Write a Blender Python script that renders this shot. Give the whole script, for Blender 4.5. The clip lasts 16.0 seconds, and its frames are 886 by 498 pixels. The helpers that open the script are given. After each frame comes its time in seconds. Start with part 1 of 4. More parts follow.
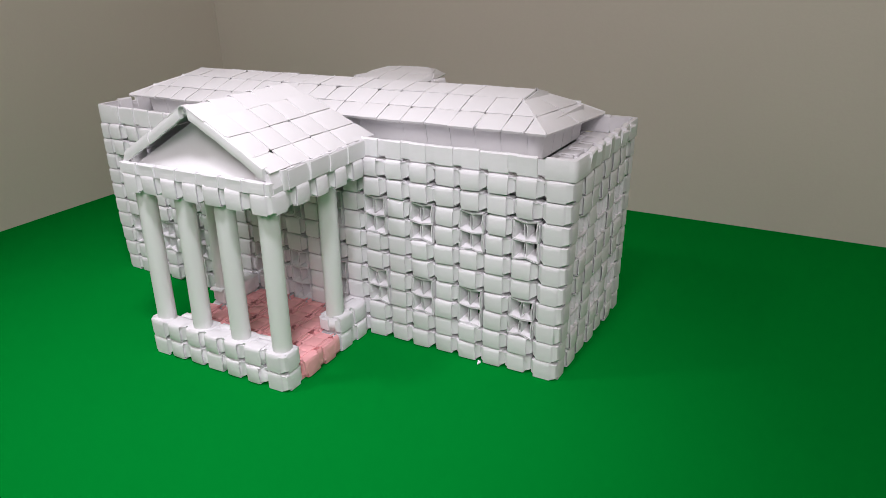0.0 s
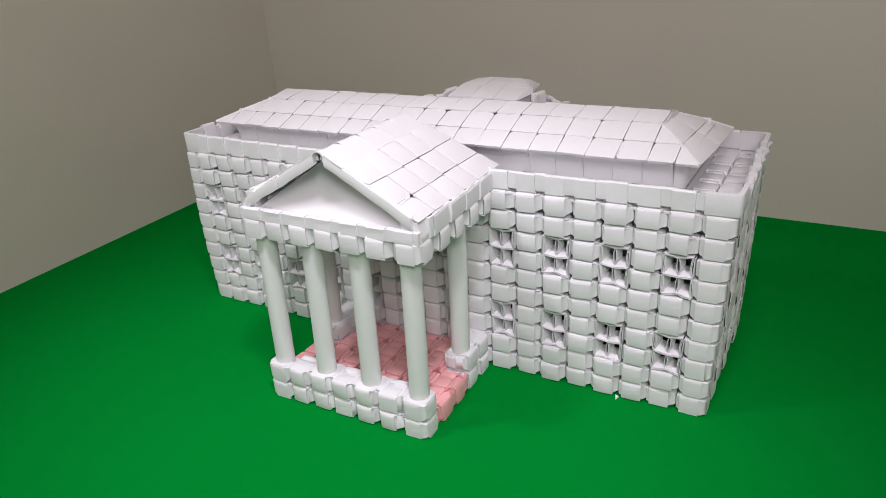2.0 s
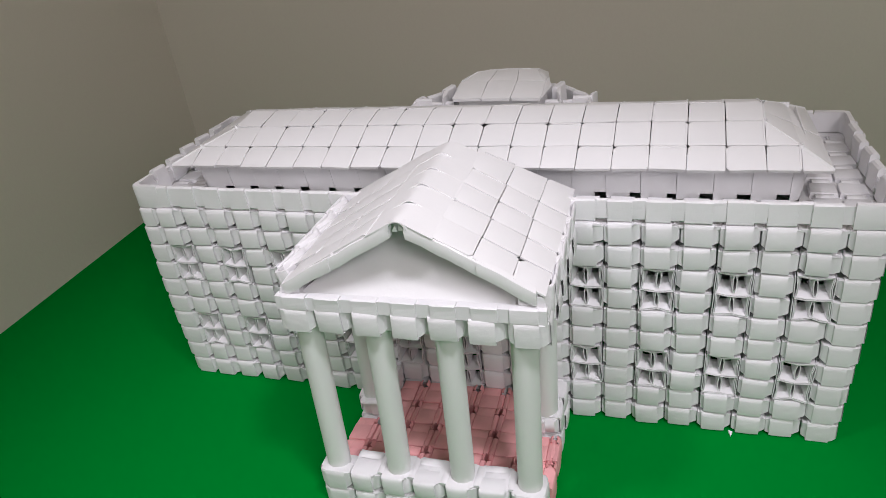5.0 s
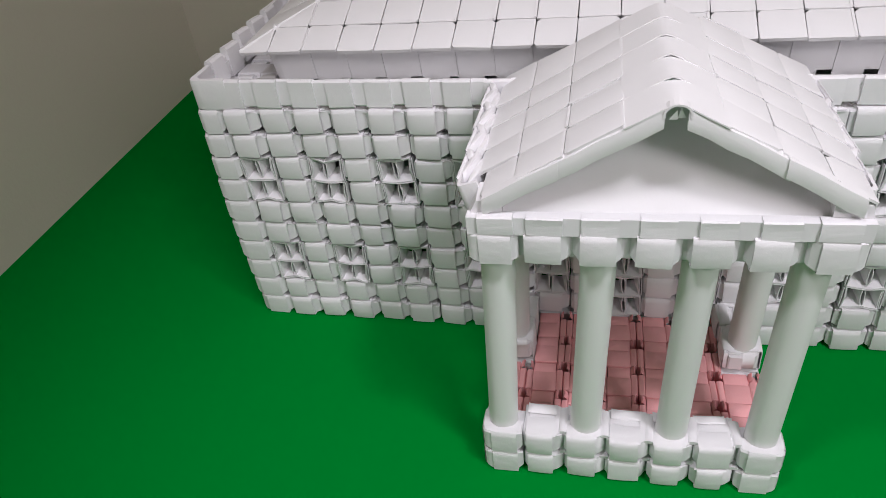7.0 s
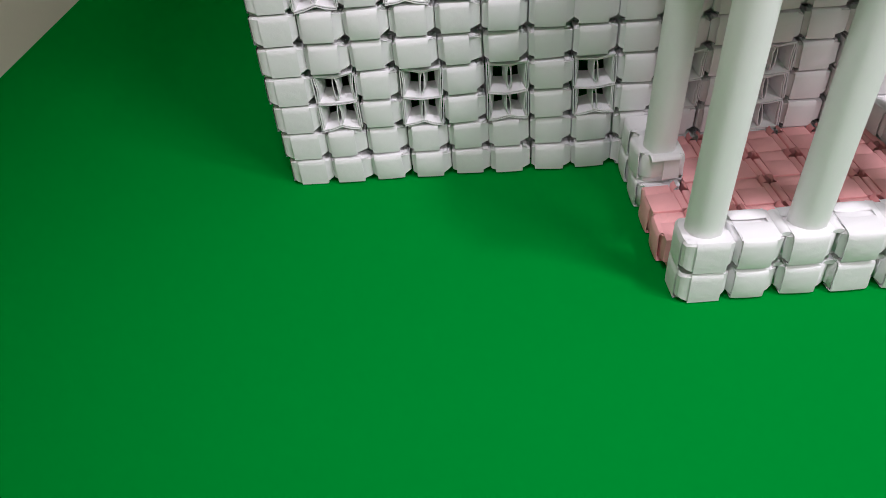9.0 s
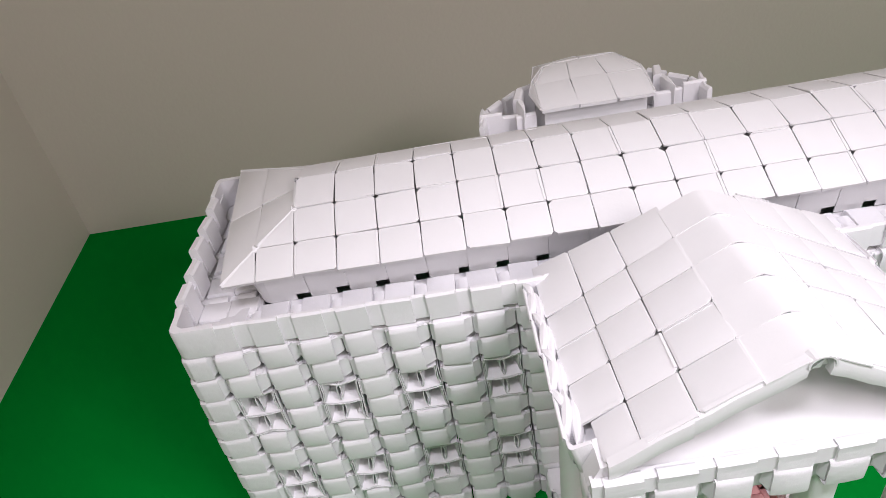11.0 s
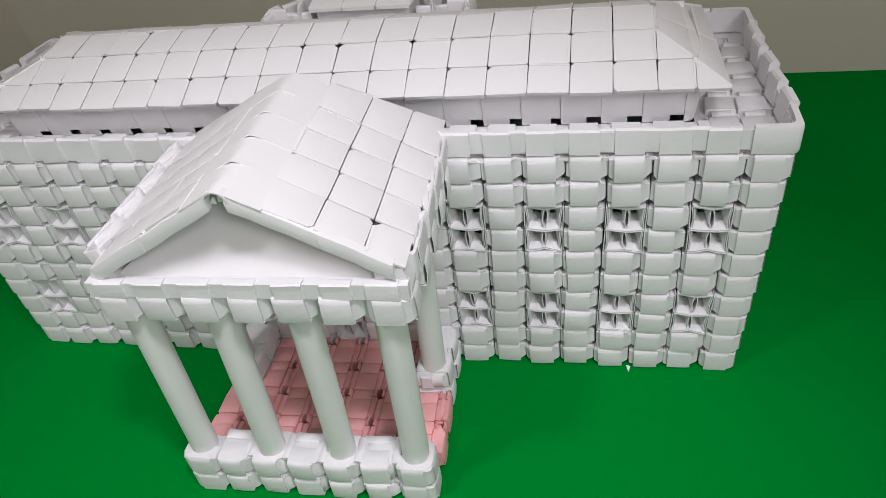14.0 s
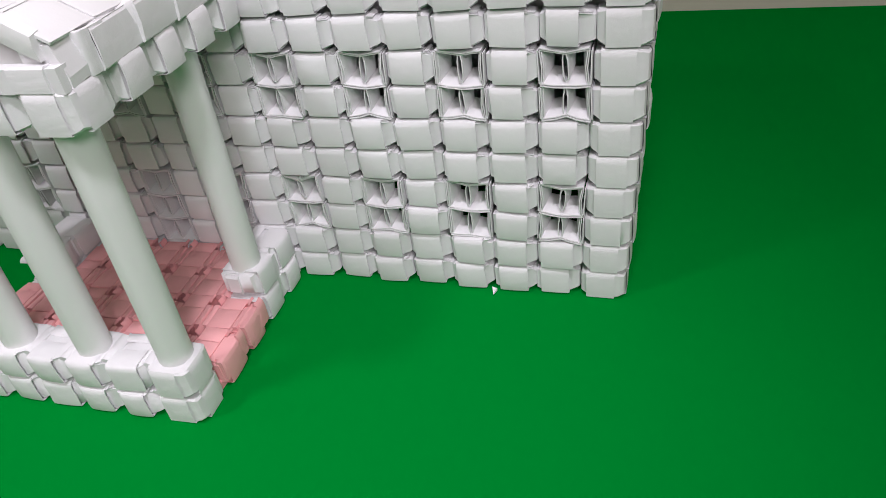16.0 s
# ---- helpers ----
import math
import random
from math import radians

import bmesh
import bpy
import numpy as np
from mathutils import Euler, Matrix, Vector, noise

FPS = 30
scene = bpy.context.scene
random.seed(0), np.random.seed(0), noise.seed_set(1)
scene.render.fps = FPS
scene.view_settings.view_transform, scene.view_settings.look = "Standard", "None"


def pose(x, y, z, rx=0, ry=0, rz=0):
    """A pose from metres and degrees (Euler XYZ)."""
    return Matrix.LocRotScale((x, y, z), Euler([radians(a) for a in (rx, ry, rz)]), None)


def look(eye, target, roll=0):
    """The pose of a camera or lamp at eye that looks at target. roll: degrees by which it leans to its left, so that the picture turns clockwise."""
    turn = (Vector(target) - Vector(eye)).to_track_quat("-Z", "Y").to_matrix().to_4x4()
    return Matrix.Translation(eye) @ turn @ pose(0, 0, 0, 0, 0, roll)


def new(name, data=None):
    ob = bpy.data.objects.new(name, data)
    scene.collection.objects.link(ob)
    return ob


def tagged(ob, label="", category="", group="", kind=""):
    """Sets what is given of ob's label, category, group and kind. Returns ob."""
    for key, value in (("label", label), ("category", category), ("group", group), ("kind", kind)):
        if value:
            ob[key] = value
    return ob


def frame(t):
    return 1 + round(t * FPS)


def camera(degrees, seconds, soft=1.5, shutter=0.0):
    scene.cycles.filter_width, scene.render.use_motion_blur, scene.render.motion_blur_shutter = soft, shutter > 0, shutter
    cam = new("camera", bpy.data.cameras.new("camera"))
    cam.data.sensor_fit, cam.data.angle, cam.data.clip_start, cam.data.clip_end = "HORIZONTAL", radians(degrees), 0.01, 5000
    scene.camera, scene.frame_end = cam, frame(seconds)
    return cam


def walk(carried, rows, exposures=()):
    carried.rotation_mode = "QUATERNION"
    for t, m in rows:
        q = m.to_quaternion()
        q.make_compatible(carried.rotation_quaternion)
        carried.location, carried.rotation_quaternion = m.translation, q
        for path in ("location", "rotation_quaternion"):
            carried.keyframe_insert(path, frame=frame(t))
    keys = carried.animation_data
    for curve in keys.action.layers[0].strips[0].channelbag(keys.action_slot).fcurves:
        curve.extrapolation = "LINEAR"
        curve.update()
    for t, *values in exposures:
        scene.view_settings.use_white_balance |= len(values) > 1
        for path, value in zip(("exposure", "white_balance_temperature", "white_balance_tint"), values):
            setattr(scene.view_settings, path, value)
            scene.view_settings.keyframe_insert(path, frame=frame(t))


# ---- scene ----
cam = camera(64.1, 16.0, soft=0.4)
PATH = [
    (0, (0.461, -0.482, 0.333), (-0.498, 1.101, -0.423), -1.9),
    (0.5, (0.439, -0.485, 0.341), (-0.533, 1.086, -0.424), -2.5),
    (1, (0.41, -0.489, 0.347), (-0.575, 1.071, -0.426), -3.4),
    (1.5, (0.376, -0.497, 0.366), (-0.609, 1.052, -0.428), -3.7),
    (2, (0.345, -0.496, 0.377), (-0.61, 1.055, -0.45), -4.4),
    (2.5, (0.325, -0.494, 0.403), (-0.556, 1.094, -0.435), -5.0),
    (3, (0.304, -0.487, 0.41), (-0.481, 1.133, -0.461), -4.8),
    (3.2, (0.297, -0.487, 0.41), (-0.458, 1.143, -0.468), -5.5),
    (5.3, (0.143, -0.41, 0.405), (-0.455, 1.22, -0.587), -7.2),
    (5.5, (0.136, -0.399, 0.396), (-0.443, 1.23, -0.609), -6.6),
    (6, (0.109, -0.399, 0.427), (-0.47, 1.208, -0.612), -5.3),
    (6.5, (0.082, -0.386, 0.43), (-0.468, 1.207, -0.647), -8.4),
    (7, (-0.01, -0.377, 0.362), (-0.47, 1.162, -0.829), -7.7),
    (7.5, (-0.041, -0.377, 0.355), (-0.364, 1.149, -0.896), -8.5),
    (8, (-0.075, -0.387, 0.319), (-0.236, 1.163, -0.934), -7.0),
    (8.5, (-0.121, -0.368, 0.241), (-0.247, 1.182, -1.016), -6.8),
    (9, (-0.173, -0.365, 0.234), (-0.243, 1.199, -1.011), -5.1),
    (9.5, (-0.205, -0.333, 0.274), (-0.24, 1.271, -0.92), -5.5),
    (10, (-0.201, -0.306, 0.339), (-0.202, 1.35, -0.783), -7.8),
    (10.2, (-0.186, -0.293, 0.365), (-0.211, 1.355, -0.769), -9.3),
    (12.3, (0.007, -0.304, 0.48), (-0.127, 1.279, -0.736), -10.4),
    (12.5, (0.024, -0.312, 0.482), (-0.147, 1.258, -0.745), -10.2),
    (13, (0.087, -0.322, 0.482), (-0.181, 1.231, -0.751), -11.6),
    (13.5, (0.135, -0.337, 0.431), (-0.171, 1.191, -0.822), -8.9),
    (14, (0.174, -0.351, 0.398), (-0.226, 1.158, -0.852), -8.7),
    (14.5, (0.228, -0.348, 0.365), (-0.253, 1.148, -0.872), -8.5),
    (15, (0.227, -0.333, 0.312), (-0.308, 1.175, -0.887), -4.6),
    (15.5, (0.25, -0.285, 0.288), (-0.26, 1.236, -0.907), -4.3),
    (16, (0.29, -0.299, 0.259), (-0.288, 1.212, -0.917), -8.7),
]
walk(cam, [(t, look(eye, target, roll)) for t, eye, target, roll in PATH],
     exposures=[(0, -0.02, 6400, 12.5), (3, -0.08, 6400, 13), (5.5, -0.26, 6400, 9), (7, -0.28, 6400, 10), (8, -0.15, 6400, 10), (9, 0.15, 6400, 11),
                (10, 0.19, 6400, 16), (12.5, -0.14, 6400, 8), (13.5, -0.26, 6400, 7.5), (14.5, -0.3, 6400, 7), (15.5, -0.33, 6400, 9), (16, -0.04, 6400, 11.5)])

# ---- world and light ----
world = bpy.data.worlds.new("room_world")
scene.world = world
world.use_nodes = True
world.node_tree.nodes["Background"].inputs[0].default_value = (0.9, 0.93, 1.0, 1)
world.node_tree.nodes["Background"].inputs[1].default_value = 0.15


def spot(name, eye, target, watts, degrees, size, tint):
    data = bpy.data.lights.new(name, "SPOT")
    data.energy, data.spot_size, data.spot_blend = watts, radians(degrees), 1.0
    data.shadow_soft_size, data.color = size, tint
    ob = new(name, data)
    ob.matrix_world = look(eye, target)
    return ob


def softbox(name, eye, target, watts, size, tint):
    data = bpy.data.lights.new(name, "AREA")
    data.energy, data.size, data.color = watts, size, tint
    ob = new(name, data)
    ob.matrix_world = look(eye, target)
    return ob


spot("lamp", (0.30, -0.34, 0.86), (0.05, -0.13, 0.0), 14.2, 60, 0.05, (0.975, 0.92, 1.0))
spot("lamp", (-0.20, -0.36, 0.86), (-0.08, -0.04, 0.05), 9.3, 63, 0.05, (0.975, 0.92, 1.0))
# unseen area lights, added to fill the fronts, the right side and the walls
softbox("fill_light", (0.88, -0.90, 0.70), (0.14, 0.0, 0.08), 1.1, 0.4, (0.975, 0.925, 1.0))
softbox("fill_light", (-0.30, -1.05, 0.65), (-0.05, 0.0, 0.08), 0.35, 0.4, (0.975, 0.925, 1.0))
softbox("fill_light", (1.00, -1.30, 1.3), (-0.8, 0.35, 0.55), 14.0, 0.5, (1.0, 0.92, 0.94))


# ---- materials ----
def material(name, colour, rough=0.6, vary=0.04, grain=900.0, blotch=35.0, bump=0.15, random_tint=0.03, gloss=0.3):
    """Paper, card or paint: blotches, fine fibre grain, relief and a small difference from piece to piece."""
    mat = bpy.data.materials.new(name)
    mat.use_nodes = True
    nodes, links = mat.node_tree.nodes, mat.node_tree.links
    bsdf = nodes["Principled BSDF"]
    coords = nodes.new("ShaderNodeTexCoord")
    big, small = nodes.new("ShaderNodeTexNoise"), nodes.new("ShaderNodeTexNoise")
    big.inputs["Scale"].default_value, small.inputs["Scale"].default_value = blotch, grain
    big.inputs["Detail"].default_value = small.inputs["Detail"].default_value = 3
    info = nodes.new("ShaderNodeObjectInfo")
    links.new(coords.outputs["Object"], big.inputs["Vector"])
    links.new(coords.outputs["Object"], small.inputs["Vector"])
    mix = nodes.new("ShaderNodeMath")
    mix.operation = "MULTIPLY_ADD"
    mix.inputs[1].default_value, mix.inputs[2].default_value = vary * 2, 1 - vary
    links.new(big.outputs["Fac"], mix.inputs[0])
    mix2 = nodes.new("ShaderNodeMath")
    mix2.operation = "MULTIPLY_ADD"
    mix2.inputs[1].default_value, mix2.inputs[2].default_value = vary, -vary / 2
    links.new(small.outputs["Fac"], mix2.inputs[0])
    add = nodes.new("ShaderNodeMath")
    links.new(mix.outputs[0], add.inputs[0])
    links.new(mix2.outputs[0], add.inputs[1])
    piece = nodes.new("ShaderNodeMath")
    piece.operation = "MULTIPLY_ADD"
    piece.inputs[1].default_value, piece.inputs[2].default_value = random_tint, -random_tint
    links.new(info.outputs["Random"], piece.inputs[0])
    add2 = nodes.new("ShaderNodeMath")
    links.new(add.outputs[0], add2.inputs[0])
    links.new(piece.outputs[0], add2.inputs[1])
    scale = nodes.new("ShaderNodeVectorMath")
    scale.operation = "SCALE"
    scale.inputs[0].default_value = colour
    links.new(add2.outputs[0], scale.inputs["Scale"])
    links.new(scale.outputs[0], bsdf.inputs["Base Color"])
    bsdf.inputs["Roughness"].default_value = rough
    bsdf.inputs["Specular IOR Level"].default_value = gloss
    relief = nodes.new("ShaderNodeBump")
    relief.inputs["Strength"].default_value, relief.inputs["Distance"].default_value = bump, 0.0006
    both = nodes.new("ShaderNodeMath")
    both.operation = "MULTIPLY_ADD"
    both.inputs[1].default_value = 8.0
    links.new(big.outputs["Fac"], both.inputs[0])
    links.new(small.outputs["Fac"], both.inputs[2])
    links.new(both.outputs[0], relief.inputs["Height"])
    links.new(relief.outputs[0], bsdf.inputs["Normal"])
    return mat


PAPER = material("white_paper", (0.80, 0.795, 0.81), 0.55, 0.025, 1500, 60, 0.06)
BLOCK = material("folded_white_paper", (0.80, 0.795, 0.81), 0.55, 0.02, 32, 2.6, 0.12)
CARD = material("smooth_white_card", (0.80, 0.80, 0.805), 0.5, 0.015, 900, 70, 0.07)
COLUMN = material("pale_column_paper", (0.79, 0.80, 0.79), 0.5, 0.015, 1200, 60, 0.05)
PINK = material("pink_paper", (0.90, 0.44, 0.45), 0.6, 0.05, 32, 2.4, 0.14, 0.08)
GREEN = material("green_card", (0.0, 0.225, 0.026), 0.75, 0.02, 700, 5, 0.04, gloss=0.0)
PAINT = material("beige_wall_paint", (0.65, 0.60, 0.52), 0.75, 0.03, 260, 3, 0.3)
CEILING = material("ceiling_paint", (0.7, 0.69, 0.67), 0.8, 0.02, 260, 3, 0.2)
FLOOR = material("grey_floor", (0.22, 0.2, 0.18), 0.6, 0.1, 120, 4, 0.2)


# ---- mesh helpers ----
def mesh_of(name, verts, faces, mat):
    me = bpy.data.meshes.new(name)
    me.from_pydata([tuple(v) for v in verts], [], faces)
    me.materials.append(mat)
    bm = bmesh.new()
    bm.from_mesh(me)
    bmesh.ops.recalc_face_normals(bm, faces=bm.faces)
    bm.to_mesh(me)
    bm.free()
    return me


def smooth(me, degrees):
    """Soft shading but for creases sharper than that."""
    me.polygons.foreach_set("use_smooth", [True] * len(me.polygons))
    me.set_sharp_from_angle(angle=radians(degrees))
    return me


def child(name, me, parent, m=None, label=""):
    ob = new(name, me)
    ob.parent = parent
    if m is not None:
        ob.matrix_basis = m
    return tagged(ob, label)


class Soup:
    """Gathers boxes and slabs into one mesh."""

    def __init__(self):
        self.verts, self.faces = [], []

    def add(self, verts, faces):
        n = len(self.verts)
        self.verts += [tuple(v) for v in verts]
        self.faces += [tuple(n + i for i in f) for f in faces]

    def box(self, x0, x1, y0, y1, z0, z1):
        self.prism([(x0, y0), (x1, y0), (x1, y1), (x0, y1)], z0, z1)

    def prism(self, outline, z0, z1):
        n = len(outline)
        self.add([(x, y, z0) for x, y in outline] + [(x, y, z1) for x, y in outline],
                 [tuple(range(n))[::-1], tuple(range(n, 2 * n))] + [(i, (i + 1) % n, n + (i + 1) % n, n + i) for i in range(n)])

    def slab(self, pts, thick):
        """A sheet with these corners as its upper face."""
        p = [Vector(q) for q in pts]
        normal = (p[1] - p[0]).cross(p[2] - p[0]).normalized() * thick
        n = len(p)
        self.add(p + [q - normal for q in p], [tuple(range(n)), tuple(range(n, 2 * n))[::-1]] + [(i, (i + 1) % n, n + (i + 1) % n, n + i) for i in range(n)])

    def mesh(self, name, mat):
        return mesh_of(name, self.verts, self.faces, mat)


def part(name, soup, mat, parent, label=""):
    return child(name, soup.mesh(name, mat), parent, None, label)


# ---- the room ----
def structure(name, soup, mat, label, category):
    ob = new(name, soup.mesh(name, mat))
    return tagged(ob, label, category, "", "structure")


s = Soup()
s.prism([(-0.570, 0.460), (-0.515, -0.9), (1.0, -0.9), (1.0, 0.452)], -0.03, 0.0)
table = new("table")
tagged(table, "plain table covered with a bright green card sheet", "table")
part("table_top", s, GREEN, table, "bright green card sheet")
for x, y in ((-0.46, 0.40), (0.94, 0.40), (-0.45, -0.84), (0.94, -0.84)):
    s = Soup()
    s.box(x - 0.025, x + 0.025, y - 0.025, y + 0.025, -0.75, -0.03)
    part("leg", s, CEILING, table, "plain white table leg")
s = Soup()
s.prism([(-0.9, 0.4625), (1.9, 0.4432), (1.9, 0.56), (-0.9, 0.56)], -0.75, 1.65)
structure("wall_north", s, PAINT, "plain beige painted wall behind the table", "wall")
s = Soup()
s.prism([(-0.570, 0.4602), (-0.447, -2.6), (-0.547, -2.6), (-0.670, 0.4602)], -0.75, 1.65)
structure("wall_west", s, PAINT, "plain beige painted wall beside the table", "wall")
s = Soup()
s.box(1.8, 1.9, -2.6, 0.4435, -0.75, 1.65)
structure("wall_east", s, PAINT, "plain beige painted wall", "wall")
s = Soup()
s.box(-0.9, 1.9, -2.7, -2.6, -0.75, 1.65)
structure("wall_south", s, PAINT, "plain beige painted wall", "wall")
s = Soup()
s.box(-0.9, 1.9, -2.7, 0.56, 1.65, 1.7)
structure("ceiling", s, CEILING, "plain white ceiling", "ceiling")
s = Soup()
s.box(-0.9, 1.9, -2.7, 0.56, -0.8, -0.75)
structure("floor", s, FLOOR, "plain grey floor under the table", "floor")

# ---- the paper house ----
UB, UT, H = 0.0239, 0.0248, 0.0176          # widths of a module, height of a course
DEPTH = 0.169                               # front face to back face
VD = DEPTH / 7
TOP = 10 * H
rnd = random.Random(7)


MID = 0.0                                   # middle of the front


def unit(z):
    return UB + (UT - UB) * min(max(z / TOP, 0), 1)


house = new("paper_house_model")
tagged(house, "white folded paper model of a columned mansion with pink porch floor", "paper model")


def brick_mesh(name, mat, seed, wing=0.21, deep=0.46):
    """A folded block one module wide and one course high: a paper band round its middle, two slanting wings, layered ends at one side.
    Its front lies at y = 0, its foot at z = 0 and x = 0 is its middle; unit size, scaled when it is placed."""
    r = random.Random(seed)
    j = lambda a: r.uniform(-a, a)
    bl, br = -0.37 + j(0.035), 0.25 + j(0.055)      # edges of the band
    soup = Soup()
    verts, faces = [], []
    # body: outline in plan, at four heights
    wl, wr = wing * 0.55 + j(0.02), wing * 0.85 + j(0.03)
    plan = [(-0.494, deep), (-0.494, wl), (-0.455, wl * 0.80), (bl, 0.064), (br, 0.064), (br + (0.474 - br) * 0.55, 0.060 + wr * 0.22), (0.470, wr * 0.75), (0.494, wr), (0.494, deep)]
    n = len(plan)
    low_l, low_r, high_l, high_r = 0.08 + j(0.04), 0.125 + j(0.05), 0.055 + j(0.03), 0.08 + j(0.04)   # the wings' corners are folded away
    for z, inset in ((0.050, 0.15), (0.105, 0.0), (0.90, 0.0), (0.965, 0.15)):
        for k, (x, y) in enumerate(plan):
            edge = k in (1, 2, n - 3, n - 2)
            fold = 1.0 if k in (0, 1, n - 2, n - 1) else 0.85 if k in (2, n - 3) else 0.45 if k == n - 4 else 0.0
            taper = fold * ((low_l if k < 4 else low_r) if z < 0.5 else -(high_l if k < 4 else high_r))
            verts.append((x * (1 - inset * (0.7 if edge else 0.1)), y + (inset * (1.1 if edge else 0.5) if 1 <= k <= n - 2 else 0), z + taper + (j(0.012) if 1 <= k <= n - 2 else 0)))
    for a in range(3):
        faces += [(a * n + i, a * n + (i + 1) % n, (a + 1) * n + (i + 1) % n, (a + 1) * n + i) for i in range(n)]
    faces += [tuple(range(n))[::-1], tuple(range(3 * n, 4 * n))]
    soup.add(verts, faces)
    # band: a pillowed sheet wrapped over the top and under the foot, open at its two cut sides
    tilt, belly, skew = j(0.018), 0.026 + j(0.014), j(0.026)
    rail = [(0.26, 0.040), (0.03, 0.046), (-0.014, 0.064), (-0.024, 0.17), (-0.026 + tilt, 0.50), (-0.024, 0.79), (-0.010, 0.905), (0.022, 0.965), (0.080, 0.988), (0.28, 0.990)]
    m = len(rail)
    rows = []
    cols = (-1.0, -0.72, 0.0, 0.72, 1.0)
    for u in cols:
        x = (bl + br) / 2 + u * ((br - bl) / 2 + 0.016)
        swell = belly * (1 - abs(u) ** 2.6)
        rows.append([(x + j(0.004) + skew * (z - 0.5), y - swell * (1 - abs(2 * z - 1) ** 2.3) + 0.012 * abs(u) ** 4, z + (0.010 * (1 - u * u) if i > 6 else 0)) for i, (y, z) in enumerate(rail)])
    thin = 0.021
    inner = [[(x, y + (thin if 0 < i < m - 1 else 0.0), min(max(z, 0.022 + thin), 0.985 - thin)) for i, (x, y, z) in enumerate(row)] for row in rows]
    verts, faces = [p for row in rows + inner for p in row], []
    w = len(cols)
    for f in range(w - 1):
        o, q = f * m, (f + w) * m
        faces += [(o + i, o + i + 1, o + m + i + 1, o + m + i) for i in range(m - 1)]
        faces += [(q + i, q + m + i, q + m + i + 1, q + i + 1) for i in range(m - 1)]
    for f in (0, w - 1):
        o, q = f * m, (f + w) * m
        faces += [(o + i, q + i, q + i + 1, o + i + 1) for i in range(m - 1)]
    soup.add(verts, faces)
    # layered ends of folded paper at the corners, over the wings
    for side, edge, w in ((1, br, wr), (-1, -bl, wl)):
        z, rise = 0.89 + j(0.02), j(0.03) - 0.03
        for k in range(r.choice((2, 3)) if side > 0 else r.choice((1, 2))):
            za, zb = z + k * 0.036, z + k * 0.036 + rise
            y = 0.035 + j(0.015) + 0.006 * k
            xa, xb = edge - 0.01 + j(0.03) + 0.03 * k, 0.415 + j(0.02)
            yb = y + w * 0.5
            pts = [(xa, y, za), (xb, yb, zb), (xb, deep, zb), (xa, deep, za), (xa, y, za + 0.016), (xb, yb, zb + 0.016), (xb, deep, zb + 0.016), (xa, deep, za + 0.016)]
            soup.add([(side * x, y0, z0) for x, y0, z0 in pts], [(3, 2, 1, 0), (4, 5, 6, 7), (0, 1, 5, 4), (1, 2, 6, 5), (3, 0, 4, 7)])
    return smooth(soup.mesh(name, mat), 22)


BRICKS = [brick_mesh("brick", BLOCK, k) for k in range(20)]
PINKS = [brick_mesh("pink_brick", PINK, 40 + k) for k in range(6)]


def corner_mesh(name, mat, seed):
    """A block that turns the corner: bands on its front (y = 0) and its outer side (x = 0.5)."""
    r = random.Random(seed)
    j = lambda a: r.uniform(-a, a)
    soup = Soup()
    w = 0.13
    plan = [(-0.492, 0.46), (-0.492, w + j(0.02)), (-0.46, w * 0.7), (-0.33 + j(0.02), 0.020), (0.27, 0.012), (0.38, 0.035), (0.45, 0.085), (0.482, 0.17), (0.485, 0.66), (0.45, 0.86), (0.36, 0.972), (0.0, 0.972), (0.0, 0.46)]
    n = len(plan)
    cx, cy = 0.0, 0.5
    verts, faces = [], []
    low, high = 0.13 + j(0.04), 0.06 + j(0.03)
    fold = {0: 1, 1: 1, 2: 0.8, 5: 0.35, 6: 0.7, 7: 0.5, 9: 0.5, 10: 1}
    for z, k in ((0.020, 0.93), (0.08, 1.0), (0.91, 1.0), (0.970, 0.93)):
        verts += [(cx + (x - cx) * k, cy + (y - cy) * k, z + j(0.01) + fold.get(i, 0) * (low if z < 0.5 else -high)) for i, (x, y) in enumerate(plan)]
    for a in range(3):
        faces += [(a * n + i, a * n + (i + 1) % n, (a + 1) * n + (i + 1) % n, (a + 1) * n + i) for i in range(n)]
    faces += [tuple(range(n))[::-1], tuple(range(3 * n, 4 * n))]
    soup.add(verts, faces)
    # a pillowed band on the front and one on the side
    def band(u0, u1, at):
        rows = []
        for f in (-1, -0.7, 0, 0.7, 1):
            u = (u0 + u1) / 2 + f * (u1 - u0) / 2 + j(0.006)
            rows.append([at(u, out + 0.016 * (1 - abs(f) ** 3) * (1 - abs(2 * z - 1) ** 3), z) for out, z in ((-0.1, 0.015), (0.018, 0.022), (0.022, 0.22), (0.024, 0.5), (0.022, 0.76), (0.014, 0.90), (-0.02, 0.975), (-0.16, 0.985))])
        k = len(rows[0])
        soup.add([p for row in rows for p in row], [(i * k + q, i * k + q + 1, (i + 1) * k + q + 1, (i + 1) * k + q) for i in range(4) for q in range(k - 1)])

    band(-0.34 + j(0.03), 0.27 + j(0.03), lambda u, o, z: (u, 0.010 - o, z))
    band(0.20 + j(0.02), 0.70 + j(0.03), lambda u, o, z: (0.484 + o, u, z))
    return smooth(soup.mesh(name, mat), 26)


CORNERS = [corner_mesh("corner_brick", BLOCK, 70 + k) for k in range(5)]


